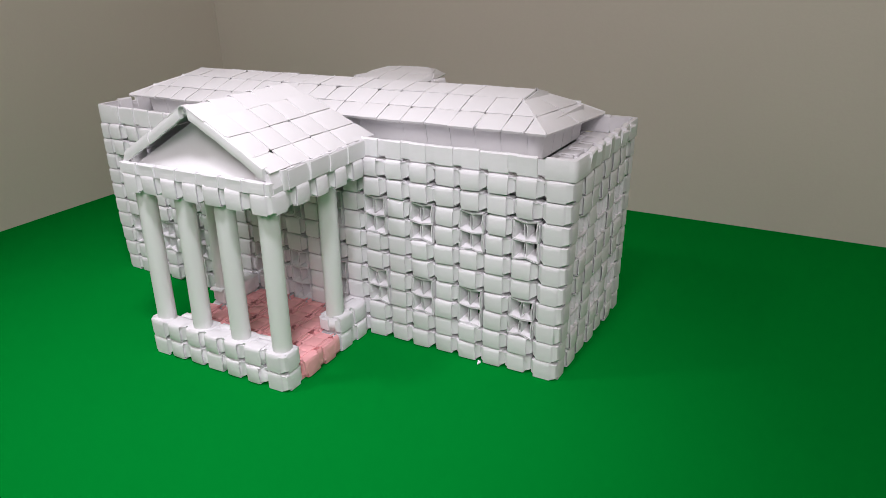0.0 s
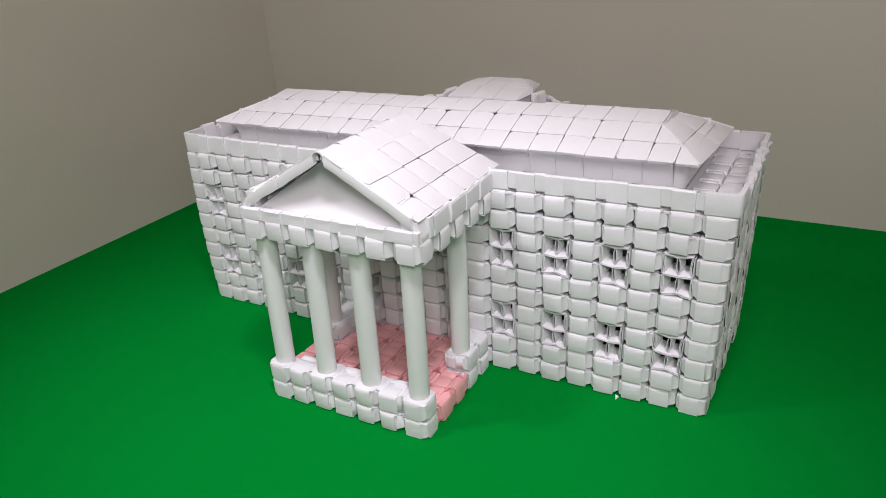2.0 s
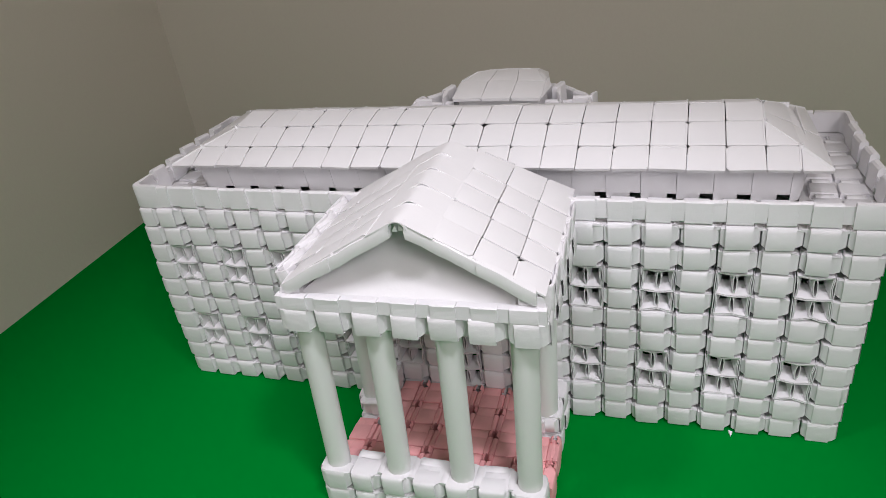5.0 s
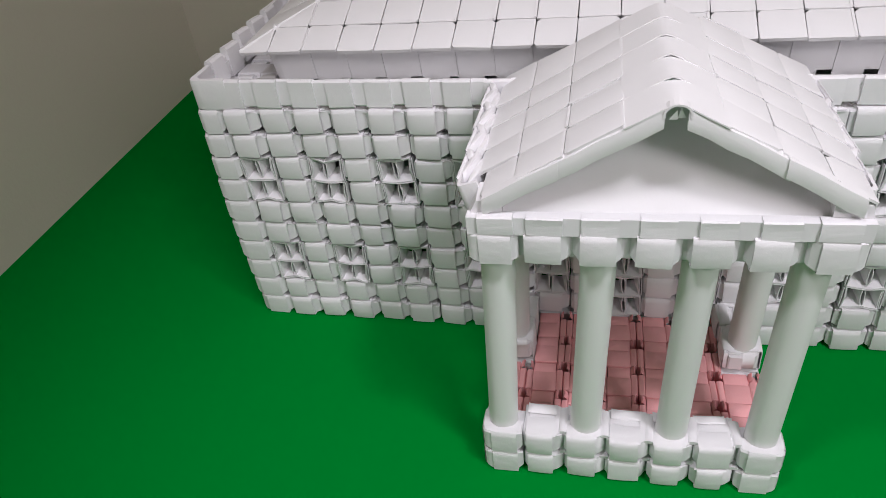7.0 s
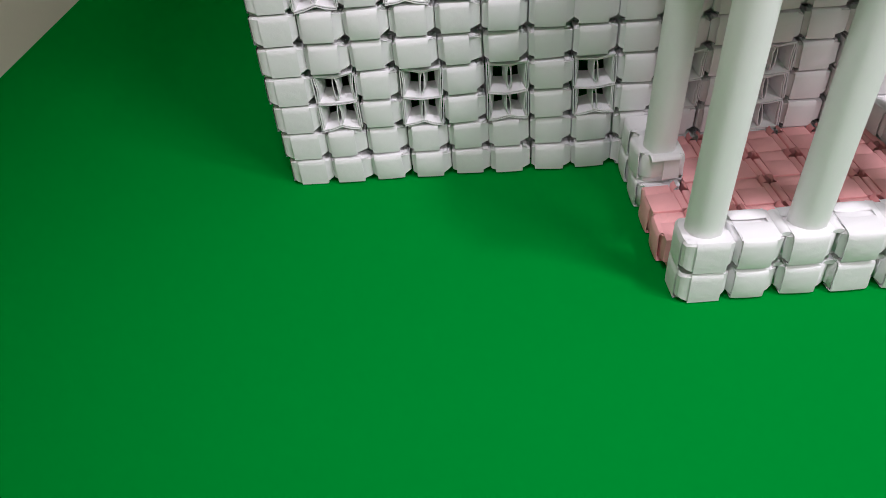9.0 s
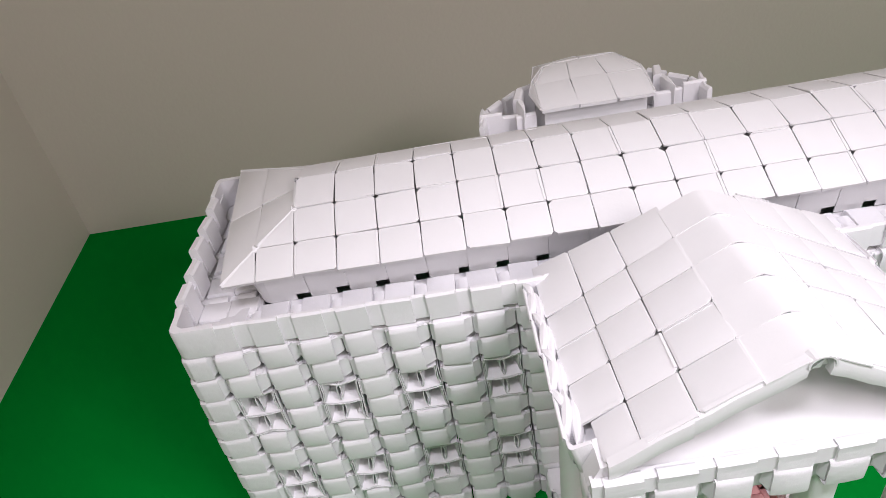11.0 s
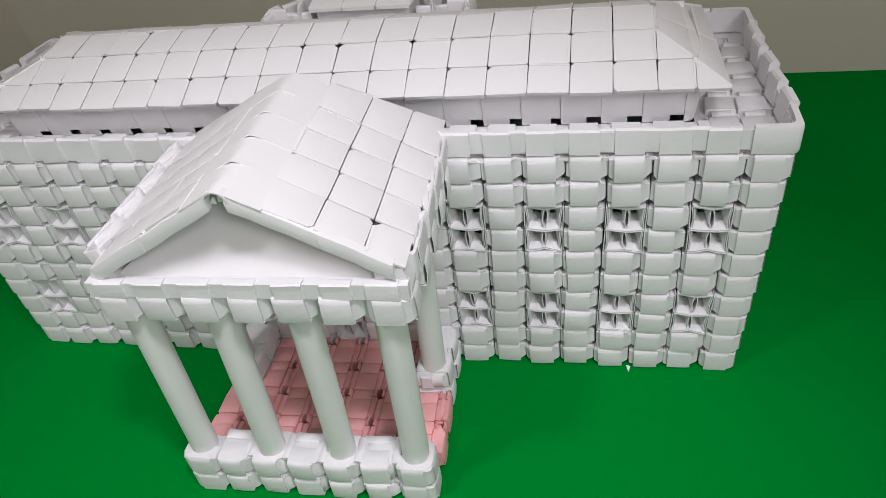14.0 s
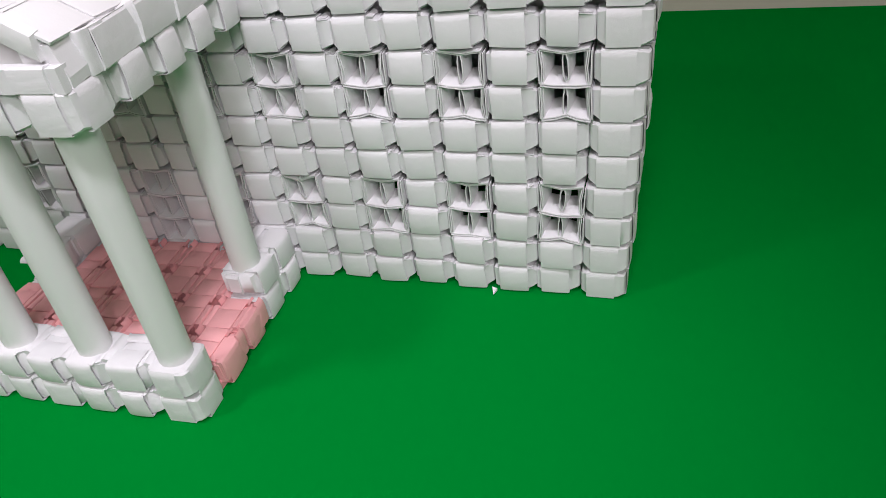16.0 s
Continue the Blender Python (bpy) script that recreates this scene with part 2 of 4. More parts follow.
def place_brick(parent, meshes, x, y, z, wide, tall, turn=0.0, deep=None, name="brick", loose=1.0):
    me = rnd.choice(meshes)
    m = pose(x, y, z, rnd.uniform(-2.6, 2.6) * loose, rnd.uniform(-1.7, 1.7) * loose, turn + rnd.uniform(-3.4, 3.4) * loose)
    m = m @ pose(rnd.uniform(-0.0003, 0.0003), rnd.uniform(-0.0007, 0.0007) * loose, 0) @ Matrix.Diagonal((wide, deep or wide, tall, 1))
    return child(name, me, parent, m)


# --- windows: two by two openings between pinched flaps
def window_mesh(seed, halves=(-1, 1)):
    r = random.Random(seed)
    j = lambda a: r.uniform(-a, a)
    parts = []
    t, d = 0.020, 0.55

    def leaf(name, front, back, thick=t):
        """A folded sheet whose front edge and rear edge run through these points; thick across the opening."""
        n = len(front)
        pts = []
        for line in (front, back):
            for s0 in (-0.5, 0.5):
                for i, p in enumerate(line):
                    a, b = line[max(i - 1, 0)], line[min(i + 1, n - 1)]
                    dx, dz = b[0] - a[0], b[2] - a[2]
                    k = thick * s0 / (math.hypot(dx, dz) or 1)
                    pts.append((p[0] - dz * k, p[1], p[2] + dx * k))
        f0, f1, b0, b1 = 0, n, 2 * n, 3 * n
        faces = []
        for i in range(n - 1):
            faces += [(f0 + i, f0 + i + 1, f1 + i + 1, f1 + i), (f0 + i + 1, f0 + i, b0 + i, b0 + i + 1), (f1 + i, f1 + i + 1, b1 + i + 1, b1 + i), (b0 + i, b1 + i, b1 + i + 1, b0 + i + 1)]
        faces += [(f0, f1, b1, b0), (f1 + n - 1, f0 + n - 1, b0 + n - 1, b1 + n - 1)]
        soup = Soup()
        soup.add(pts, faces)
        parts.append((name, soup.mesh(name, BLOCK)))

    ratio = 0.71  # height of a course over a module's width
    peak = 0.085 + j(0.055)
    sag = 0.085 + j(0.05)
    mid = j(0.03)
    squeeze = 0.02 + j(0.02)
    for half in halves:
        zc = half * 0.5 * ratio + j(0.012)
        zlo, zhi = zc - 0.47 * ratio, zc + 0.47 * ratio
        # sides: two sheets each, bowed
        for side in (-1, 1):
            bow = 0.02 + j(0.02)
            lean = j(0.02)
            for k, (x, y) in enumerate(((0.484, 0.030), (0.452, 0.020 + j(0.02)), (0.418, 0.060 + j(0.02)))):
                at = lambda f, extra=0.0: side * (x - extra - (bow * math.sin(math.pi * f) if k else 0) + lean * (f - 0.5))
                zs = (0.03, 0.5, 0.97)
                front_edge = [(at(f), y + 0.03 * abs(f - 0.5), zlo + (zhi - zlo) * f) for f in zs]
                back_edge = [(at(f, 0.01 + 0.045 * k), d, zlo + (zhi - zlo) * f) for f in zs]
                leaf("side_flap", front_edge, back_edge)
        # mullion: two leaves, together at head and foot, parted at the middle and at the back
        mx, slant = mid + j(0.02), j(0.03)
        for side in (-1, 1):
            open_ = 0.044 + j(0.012)
            front_edge = [(mx + side * 0.013 - slant, 0.055, zlo + 0.05), (mx + side * open_ - slant * 0.4, 0.045, zlo + 0.2), (mx + side * open_ + slant * 0.4, 0.045, zhi - 0.2), (mx + side * 0.013 + slant, 0.055, zhi - 0.03)]
            back_edge = [(mx + side * 0.08, 0.50, zlo + 0.10), (mx + side * 0.105, 0.50, zlo + 0.22), (mx + side * 0.105, 0.50, zhi - 0.2), (mx + side * 0.08, 0.50, zhi - 0.03)]
            leaf("mullion", front_edge, back_edge)
        # foot: rising to the back; the lower one peaks in the middle
        p = peak if half < 0 else -squeeze
        for k in range(2):
            y0, dz = 0.030 - 0.012 * k, -0.036 * k
            front_edge = [(-0.465, y0 + 0.02, zlo + 0.01 + dz), (-0.22, y0, zlo + p * 0.45 + dz + j(0.008)), (mid, y0, zlo + p + dz), (0.22, y0, zlo + p * 0.45 + dz + j(0.008)), (0.465, y0 + 0.02, zlo + 0.01 + dz)]
            back_edge = [(x, d, z + (0.16 if k == 0 else 0.02)) for x, y, z in front_edge]
            leaf("sill", front_edge, back_edge)
    # lintel: sags to the middle
    for k in range(2):
        y0, dz = 0.055 - 0.015 * k, 0.034 * k
        top = zhi - 0.012 + dz
        front_edge = [(-0.45, y0, top), (-0.2, y0 - 0.01, top - sag * 0.5), (mid, y0 - 0.015, top - sag), (0.2, y0 - 0.01, top - sag * 0.5), (0.45, y0, top)]
        leaf("lintel", front_edge, [(x, d, min(max(z, top - 0.02), top) - (0.02 if k == 0 else 0.0)) for x, y, z in front_edge])
    return parts.pop()[1], parts


WINDOWS = [window_mesh(100 + k) for k in range(14)]
HALF_WINDOW = [window_mesh(130, (1,))]


def place_window(x, y, z, wide, turn=0.0, meshes=None):
    m = pose(x, y, z, rnd.uniform(-1, 1), rnd.uniform(-3, 3), turn + rnd.uniform(-2, 2)) @ Matrix.Diagonal((wide, wide, H / 0.71, 1))
    head, parts = rnd.choice(meshes or WINDOWS)
    ob = child("window", head, house, m, "small pinched paper window with open panes")
    for name, me in parts:
        child(name, me, ob)
    return ob


WINDOW_ROWS = (2, 6)                        # lower course of each window, counted from the foot: courses 2-3 and 6-7
PX = 0.0036                                 # middle of the porch


def wall_run(parent, count, windowed, put, door=None, corners=True):
    """Fills a wall of that many modules with blocks and windows; put(k, z) gives x, y, turn and width of module k at that height."""
    for k in range(count):
        rows = list(range(10))
        if k in windowed:
            low = list(WINDOW_ROWS)
            if k == door:
                low = [1, 6]
            for w in low:
                x, y, turn, wide = put(k, (w + 1) * H)
                place_window(x, y, (w + 1) * H, wide, turn)
                rows.remove(w)
                rows.remove(w + 1)
            if k == door:
                x, y, turn, wide = put(k, 3 * H)
                place_window(x, y, 3 * H, wide, turn, HALF_WINDOW)
                rows.remove(3)
        if corners and k in (0, count - 1):
            continue
        sway = rnd.uniform(-0.0005, 0.0005)  # no column stands quite in line
        for row in rows:
            x, y, turn, wide = put(k, (row + 0.5) * H)
            out = sway + (0.0004 if k in windowed else 0.0)
            x, y = x + out * math.sin(radians(turn)), y - out * math.cos(radians(turn))
            place_brick(parent, BRICKS, x, y, row * H + 0.0002, wide * 0.995, H * 0.985, turn)


def lining(name, count, windowed, put, door, label):
    """Added inner skin of a wall, to keep light out; open behind its windows."""
    soup = Soup()
    for k in range(count):
        spans = [(0.001, TOP)]
        if k in windowed:
            a = [1, 6] if k == door else list(WINDOW_ROWS)
            spans = [(0.001, a[0] * H), ((a[0] + (3 if k == door else 2)) * H, a[1] * H), ((a[1] + 2) * H, TOP)]
        for z0, z1 in spans:
            pts = []
            for z in (z0, z1):
                x, y, turn, wide = put(k, z)
                m = pose(x, y, 0, 0, 0, turn)
                for sx, sy in ((-0.5, 0.58), (0.5, 0.58), (0.5, 0.62), (-0.5, 0.62)):
                    v = m @ Vector((sx * wide, sy * wide, 0))
                    pts.append((min(max(v.x, LEFT + 0.012), 0.270), min(max(v.y, 0.012), DEPTH - 0.012), z))
            soup.add(pts, [(3, 2, 1, 0), (4, 5, 6, 7), (0, 1, 5, 4), (1, 2, 6, 5), (2, 3, 7, 6), (3, 0, 4, 7)])
    return part(name, soup, PAPER, house, label)


def put_front(k, z):
    return MID + (k - 11) * unit(z), 0.0, 0.0, unit(z)


RIGHT_IN = 0.018                            # the right side runs in towards the rear, most at its top


def put_right(k, z):
    return MID + 11.5 * unit(z) - RIGHT_IN * (k + 0.5) * VD * min(z / TOP, 1), (k + 0.5) * VD, 90.0, VD


PP = unit(TOP)                              # pitch of the parapet's panels
LEFT = -0.2768                              # outer face of the left parapet


def left_at(z):
    """Outer face of the left side wall, which bellies out."""
    return LEFT - 0.0048 * math.sin(math.pi * min(max(z / 0.185, 0), 1))



def put_left(k, z):
    return left_at(z) - 0.030 * (6.5 - k) * VD, (6.5 - k) * VD, -90.0, VD


EVEN_FRONT = [k for k in range(23) if k % 2 == 1]
front = lining("front_wall", 23, EVEN_FRONT, put_front, 11, "front wall of white folded paper blocks with pinched windows")
right = lining("side_wall", 7, [1, 3, 5], put_right, None, "side wall of white folded paper blocks")
left = lining("side_wall", 7, [1, 3, 5], put_left, None, "side wall of white folded paper blocks")
s = Soup()
s.box(-11.0 * UB, 11.0 * UB, DEPTH - 0.0125, DEPTH - 0.011, 0.001, TOP)
back = part("back_wall", s, PAPER, house, "back wall of white folded paper")

# --- parapet: a strip with wide panels wrapped round it
s = Soup()
X1, X0, PT = MID + 11.5 * PP + 0.0008, MID + 11.5 * PP - 0.0042, TOP + 0.0165
for x0, x1, y0, y1 in ((LEFT + 0.004, X1 - 0.004, 0.0024, 0.0034), (LEFT + 0.004, X1 - 0.004, DEPTH - 0.0034, DEPTH - 0.0024), ):
    s.box(x0, x1, y0, y1, TOP + 0.0026, PT - 0.0016)
for x, run in ((X1 - 0.0035, -RIGHT_IN), (LEFT + 0.0025, -0.030)):
    s.prism([(x + run * 0.006, 0.006), (x + 0.001 + run * 0.006, 0.006), (x + 0.001 + run * (DEPTH - 0.006), DEPTH - 0.006), (x + run * (DEPTH - 0.006), DEPTH - 0.006)], TOP + 0.0042, PT - 0.0040)
parapet = part("parapet", s, PAPER, house, "parapet strip of woven white paper")


def panel_mesh(name, mat, seed, thick=0.30, wide=0.70):
    """A strip of paper wrapped round a core: rounded top, open double edge; unit module width and unit height, front at y = 0."""
    r = random.Random(seed)
    j = lambda a: r.uniform(-a, a)
    a, b = -wide / 2 + j(0.02), wide / 2 + j(0.02)
    prof = [(0.03, 0.0), (-0.01, 0.06), (-0.012 + j(0.02), 0.5), (-0.004, 0.93), (0.04, 1.0), (thick - 0.05, 1.0 + j(0.015)), (thick, 0.93), (thick + 0.01, 0.5), (thick, 0.05), (thick - 0.04, 0.0)]
    n = len(prof)
    verts = [(a + j(0.008), y, z) for y, z in prof] + [(b + j(0.008), y, z) for y, z in prof]
    faces = [(i, (i + 1) % n, n + (i + 1) % n, n + i) for i in range(n)] + [tuple(range(n))[::-1], tuple(range(n, 2 * n))]
    return smooth(mesh_of(name, verts, faces, mat), 28)


PANELS = [panel_mesh("panel", BLOCK, 200 + k, 0.17, 0.66) for k in range(8)]
LINKS = [panel_mesh("panel", BLOCK, 220 + k, 0.12, 0.42) for k in range(6)]    # narrower, between the wide ones

WRAPS = [panel_mesh("panel", BLOCK, 230 + k, 0.24, 0.64) for k in range(6)]    # thicker, round the side parapets


def leaf_mesh(seed, thick, wide):
    """A folded leaf of paper that stands upright: lens-shaped from above, its crest highest in the middle."""
    r = random.Random(seed)
    j = lambda a: r.uniform(-a, a)
    verts, n = [], 9
    for i in range(n):
        u = -0.5 + i / (n - 1)
        t = 0.02 + thick * math.cos(math.pi * u * 0.98) ** 0.8
        top = 1.0 - 0.07 * abs(2 * u) ** 2.2 + j(0.012)
        verts += [(u * wide, y, z) for y, z in ((-0.3 * t, 0.0), (-0.3 * t, top - 0.10), (-0.1 * t, top - 0.015), (0.35 * t, top), (0.62 * t, top - 0.03), (0.7 * t, top - 0.16), (0.7 * t, 0.0))]
    faces = [(i * 7 + k, i * 7 + (k + 1) % 7, (i + 1) * 7 + (k + 1) % 7, (i + 1) * 7 + k) for i in range(n - 1) for k in range(7)]
    faces += [tuple(range(7))[::-1], tuple((n - 1) * 7 + k for k in range(7))]
    return smooth(mesh_of("panel", verts, faces, BLOCK), 40)


LEAVES = [leaf_mesh(250 + k, 0.17, 1.0) for k in range(5)]
SHEETS = [panel_mesh("panel", BLOCK, 270 + k, 0.07, 1.02) for k in range(5)]    # flat, edge to edge
LOOPS = [leaf_mesh(260 + k, 0.16, 0.44) for k in range(4)]


def place_panel(parent, x, y, z, turn, wide, tall, meshes=None, lean=0.0, loose=1.0):
    m = pose(x, y, z, lean + rnd.uniform(-2.5, 2.5) * loose, rnd.uniform(-1.2, 1.2) * loose, turn + rnd.uniform(-1.5, 1.5) * loose) @ Matrix.Diagonal((wide, UT, tall, 1))
    return child("panel", rnd.choice(meshes or PANELS), parent, m)


for k in range(1, 22):
    rise = 0.0030 * max(11 - k, 0) / 11
    place_panel(parapet, (k - 11) * PP - 0.002, 0.0010, TOP + 0.0003, 0, UT, 0.0168 + rise + rnd.uniform(-0.0004, 0.0004))
    place_panel(parapet, MID + (11 - k) * PP, DEPTH + 0.0008, TOP + 0.0003, 180, UT, 0.0172)
    if k < 21:
        place_panel(parapet, (k - 10.5) * PP - 0.002, 0.0022, TOP + 0.0010 + rnd.uniform(0, 0.0008), 0, UT, 0.0152 + rise + rnd.uniform(-0.0004, 0.0006), LINKS)
        place_panel(parapet, MID + (10.5 - k) * PP, DEPTH + 0.0002, TOP + 0.0003, 180, UT, 0.0164, LINKS)
for k in range(1, 6):
    place_panel(parapet, X1 + 0.0004 - RIGHT_IN * (k + 0.5) * VD, (k + 0.5) * VD, TOP + 0.0003, 97, VD * 0.96, 0.0172 + rnd.uniform(-0.0006, 0.0006), WRAPS, 3.0, 2.0)
    place_panel(parapet, LEFT - 0.0004 - 0.030 * (6.5 - k) * VD, (6.5 - k) * VD, TOP + 0.0003, -96, VD * 0.96, 0.0195 + 0.0032 * (6.5 - k) / 7 + rnd.uniform(-0.0006, 0.0006), WRAPS, 3.0, 2.0)
for k in range(1, 7):
    place_panel(parapet, X1 - 0.0002 - RIGHT_IN * k * VD, k * VD, TOP + 0.0003, 78, VD, 0.0142, LINKS, 7.0, 2.5)
    place_panel(parapet, LEFT + 0.0002 - 0.030 * (7 - k) * VD, (7 - k) * VD, TOP + 0.0003, -79, VD, 0.0160, LINKS, 7.0, 2.5)


def round_mesh(seed):
    """A strip of paper bent round a corner at (0.5, 0), hollow behind."""
    r = random.Random(seed)
    outer = [(-0.52, 0.0), (0.20, -0.005), (0.36, 0.012), (0.44, 0.05), (0.485, 0.12), (0.50, 0.26), (0.50, 1.04)]
    inner = [(0.36, 1.04), (0.36, 0.34), (0.33, 0.24), (0.22, 0.15), (-0.52, 0.14)]
    plan = [(x + r.uniform(-0.008, 0.008), y + r.uniform(-0.008, 0.008)) for x, y in outer + inner]
    n = len(plan)
    soup = Soup()
    verts, faces = [], []
    for z, inset in ((0.0, 0.02), (0.06, 0.0), (0.93, 0.0), (1.0, 0.03)):
        verts += [(x * (1 - inset), y + (0.5 - y) * inset, z + r.uniform(-0.01, 0.01)) for x, y in plan]
    for a in range(3):
        faces += [(a * n + i, a * n + (i + 1) % n, (a + 1) * n + (i + 1) % n, (a + 1) * n + i) for i in range(n)]
    faces += [tuple(range(n))[::-1], tuple(range(3 * n, 4 * n))]
    soup.add(verts, faces)
    return smooth(soup.mesh("corner_panel", BLOCK), 45)


for side, x, tall in ((1, X1 + 0.0004 - UT / 2, 0.0168), (-1, LEFT - 0.0004 + UT / 2, 0.0198)):
    child("corner_panel", round_mesh(280 + side), parapet, pose(x, 0.0008, TOP + 0.0002) @ Matrix.Diagonal((side * UT, UT, tall, 1)))
    child("corner_panel", round_mesh(285 + side), parapet, pose(x - (0.0048 if side < 0 else RIGHT_IN * DEPTH), DEPTH - 0.0002, TOP + 0.0002, 0, 0, 180) @ Matrix.Diagonal((-side * UT, UT, tall + (0.0012 if side < 0 else 0), 1)))

# --- deck behind the parapet
s = Soup()
DZ = TOP - 0.0005
for x0, x1, y0, y1 in ((LEFT + 0.002, X1 - 0.004, 0.003, 0.0418), (LEFT + 0.002, X1 - 0.005, 0.139, DEPTH - 0.003), (0.236, X1 - 0.005, 0.0418, 0.139), (LEFT - 0.001, -0.236, 0.0418, 0.139)):
    s.box(x0, x1, y0, y1, DZ - 0.0035, DZ - 0.0015)
deck = part("roof_deck", s, PAPER, house, "flat roof deck of woven white paper")


def pad_mesh(name, mat, seed, wide=0.68, long=0.95, tall=0.16):
    """A flat pad of folded paper with a rolled link beside it; module units, middle of its foot at the origin."""
    r = random.Random(seed)
    j = lambda a: r.uniform(-a, a)
    soup = Soup()
    a, b, c = wide / 2, long / 2, 0.05
    x0, x1 = -a - 0.12 + j(0.02), a - 0.12 + j(0.02)
    top = [tall + j(0.015) for _ in range(4)]
    verts = [(x0, -b, 0), (x1, -b, 0), (x1, b, 0), (x0, b, 0), (x0, -b, tall * 0.86), (x1, -b, tall * 0.86), (x1, b, tall * 0.86), (x0, b, tall * 0.86),
             (x0 + c * 0.4, -b + c, top[0]), (x1 - c * 0.4, -b + c, top[1]), (x1 - c * 0.4, b - c, top[2]), (x0 + c * 0.4, b - c, top[3])]
    faces = [(3, 2, 1, 0)] + [(i, (i + 1) % 4, 4 + (i + 1) % 4, 4 + i) for i in range(4)] + [(4 + i, 4 + (i + 1) % 4, 8 + (i + 1) % 4, 8 + i) for i in range(4)] + [(8, 9, 10, 11)]
    soup.add(verts, faces)
    # rolled link: half round, shorter than the pad, so that pits stay at the corners
    cx, rad, lb = x1 + 0.190, 0.185, b * 0.66
    ring = [(cx + rad * u, (tall * 0.93 + 0.14) * h - 0.14) for u, h in ((-1.0, 0.0), (-0.95, 0.72), (-0.55, 0.98), (0.45, 1.0), (0.92, 0.74), (1.0, 0.0))]
    verts = [(x, -lb, z) for x, z in ring] + [(x, lb, z) for x, z in ring]
    soup.add(verts, [(i, i + 1, 7 + i, 6 + i) for i in range(5)] + [tuple(range(6))[::-1], tuple(range(6, 12))])
    return smooth(soup.mesh(name, mat), 50)


def floor_mesh(seed):
    """A module of the porch floor: a flat folded pad with a second sheet over most of it, a pair of rolled links beside it
    and a knot at the links' end, two ears of paper round a deep hole. Module units, middle of its foot at the origin."""
    r = random.Random(seed)
    j = lambda a: r.uniform(-a, a)
    soup = Soup()
    tall, deep = 0.20, -0.36

    def pillow(x0, x1, y0, y1, z0, z1, c=0.065):
        q = [(x0, y0), (x1, y0), (x1, y1), (x0, y1)]
        mx, my = (x0 + x1) / 2, (y0 + y1) / 2
        inner = [(x + (c if x < mx else -c), y + (c if y < my else -c)) for x, y in q]
        verts = [(x, y, z0) for x, y in q] + [(x, y, z1 - 0.045) for x, y in q] + [(x, y, z1 + j(0.012)) for x, y in inner]
        soup.add(verts, [(i, (i + 1) % 4, 4 + (i + 1) % 4, 4 + i) for i in range(4)] + [(4 + i, 4 + (i + 1) % 4, 8 + (i + 1) % 4, 8 + i) for i in range(4)] + [(8, 9, 10, 11)])

    a, b = -0.465 + j(0.008), 0.155 + j(0.01)
    seam = 0.12 + j(0.05)
    pillow(a, b, -0.49, seam - 0.012, deep, tall + 0.012)
    pillow(a + 0.012, b - 0.012, seam + 0.012, 0.49, deep, tall - 0.012 + j(0.012))
    # links: two narrow rolls with a slit between them
    for x, w in ((0.250 + j(0.006), 0.090), (0.442 + j(0.006), 0.088)):
        y0, y1 = -0.46 + j(0.02), 0.21 + j(0.03)
        ring = [(x + w * u, (tall + 0.345) * h - 0.36) for u, h in ((-1.0, 0.0), (-0.97, 0.93), (-0.7, 0.975), (0.7, 0.985 + j(0.01)), (0.97, 0.93), (1.0, 0.0))]
        soup.add([(u, y0, z) for u, z in ring] + [(u, y1, z) for u, z in ring], [(i, i + 1, 7 + i, 6 + i) for i in range(5)] + [tuple(range(6))[::-1], tuple(range(6, 12))])
    # ears round the hole
    for side in (-1, 1):
        x, lean = 0.345 + side * 0.135, side * (0.05 + j(0.02))
        line = [(x, deep), (x + lean * 0.4, 0.04), (x + lean * 0.1, tall - 0.02), (x - lean * 0.9, tall + 0.035 + j(0.015)), (x - lean * 1.5, tall - 0.01)]
        y0, y1 = 0.235 + j(0.02), 0.485
        n = len(line)
        pts = [(u, y, z) for y in (y0, (y0 + y1) / 2, y1) for u, z in line]
        pts = [(u + (0.02 * side if n <= k < 2 * n else 0), y, z) for k, (u, y, z) in enumerate(pts)]
        soup.add(pts + [(u + side * 0.018, y, z - 0.012) for u, y, z in pts], [(m * n + i, m * n + i + 1, (m + 1) * n + i + 1, (m + 1) * n + i) for m in range(2) for i in range(n - 1)]
                 + [(3 * n + m * n + i, 3 * n + (m + 1) * n + i, 3 * n + (m + 1) * n + i + 1, 3 * n + m * n + i + 1) for m in range(2) for i in range(n - 1)])
    return smooth(soup.mesh("floor_pad", PINK), 50)


PADS = [pad_mesh("deck_pad", BLOCK, 300 + k) for k in range(6)]
PINK_PADS = [floor_mesh(320 + k) for k in range(8)]


def place_pad(parent, meshes, name, x, y, z, turn, wide, long):
    m = pose(x, y, z, rnd.uniform(-1.5, 1.5), rnd.uniform(-1.5, 1.5), turn + rnd.uniform(-1.5, 1.5)) @ Matrix.Diagonal((wide, long, UT, 1))
    return child(name, rnd.choice(meshes), parent, m)


for k in range(21):
    place_pad(deck, PADS, "deck_pad", (k - 10) * UT, 0.0225, DZ - 0.0018, 0, UT, 0.033)
    place_pad(deck, PADS, "deck_pad", (k - 10) * UT, DEPTH - 0.0195, DZ - 0.0018, 180, UT, 0.027)
for k in range(5):
    for side in (-1, 1):
        for x in ((0.2515, 0.2700) if side > 0 else (-0.2465, -0.2640)):
            place_pad(deck, PADS, "deck_pad", x, (k + 1.5) * VD, DZ - 0.0018, 90 * side, VD, 0.0180)

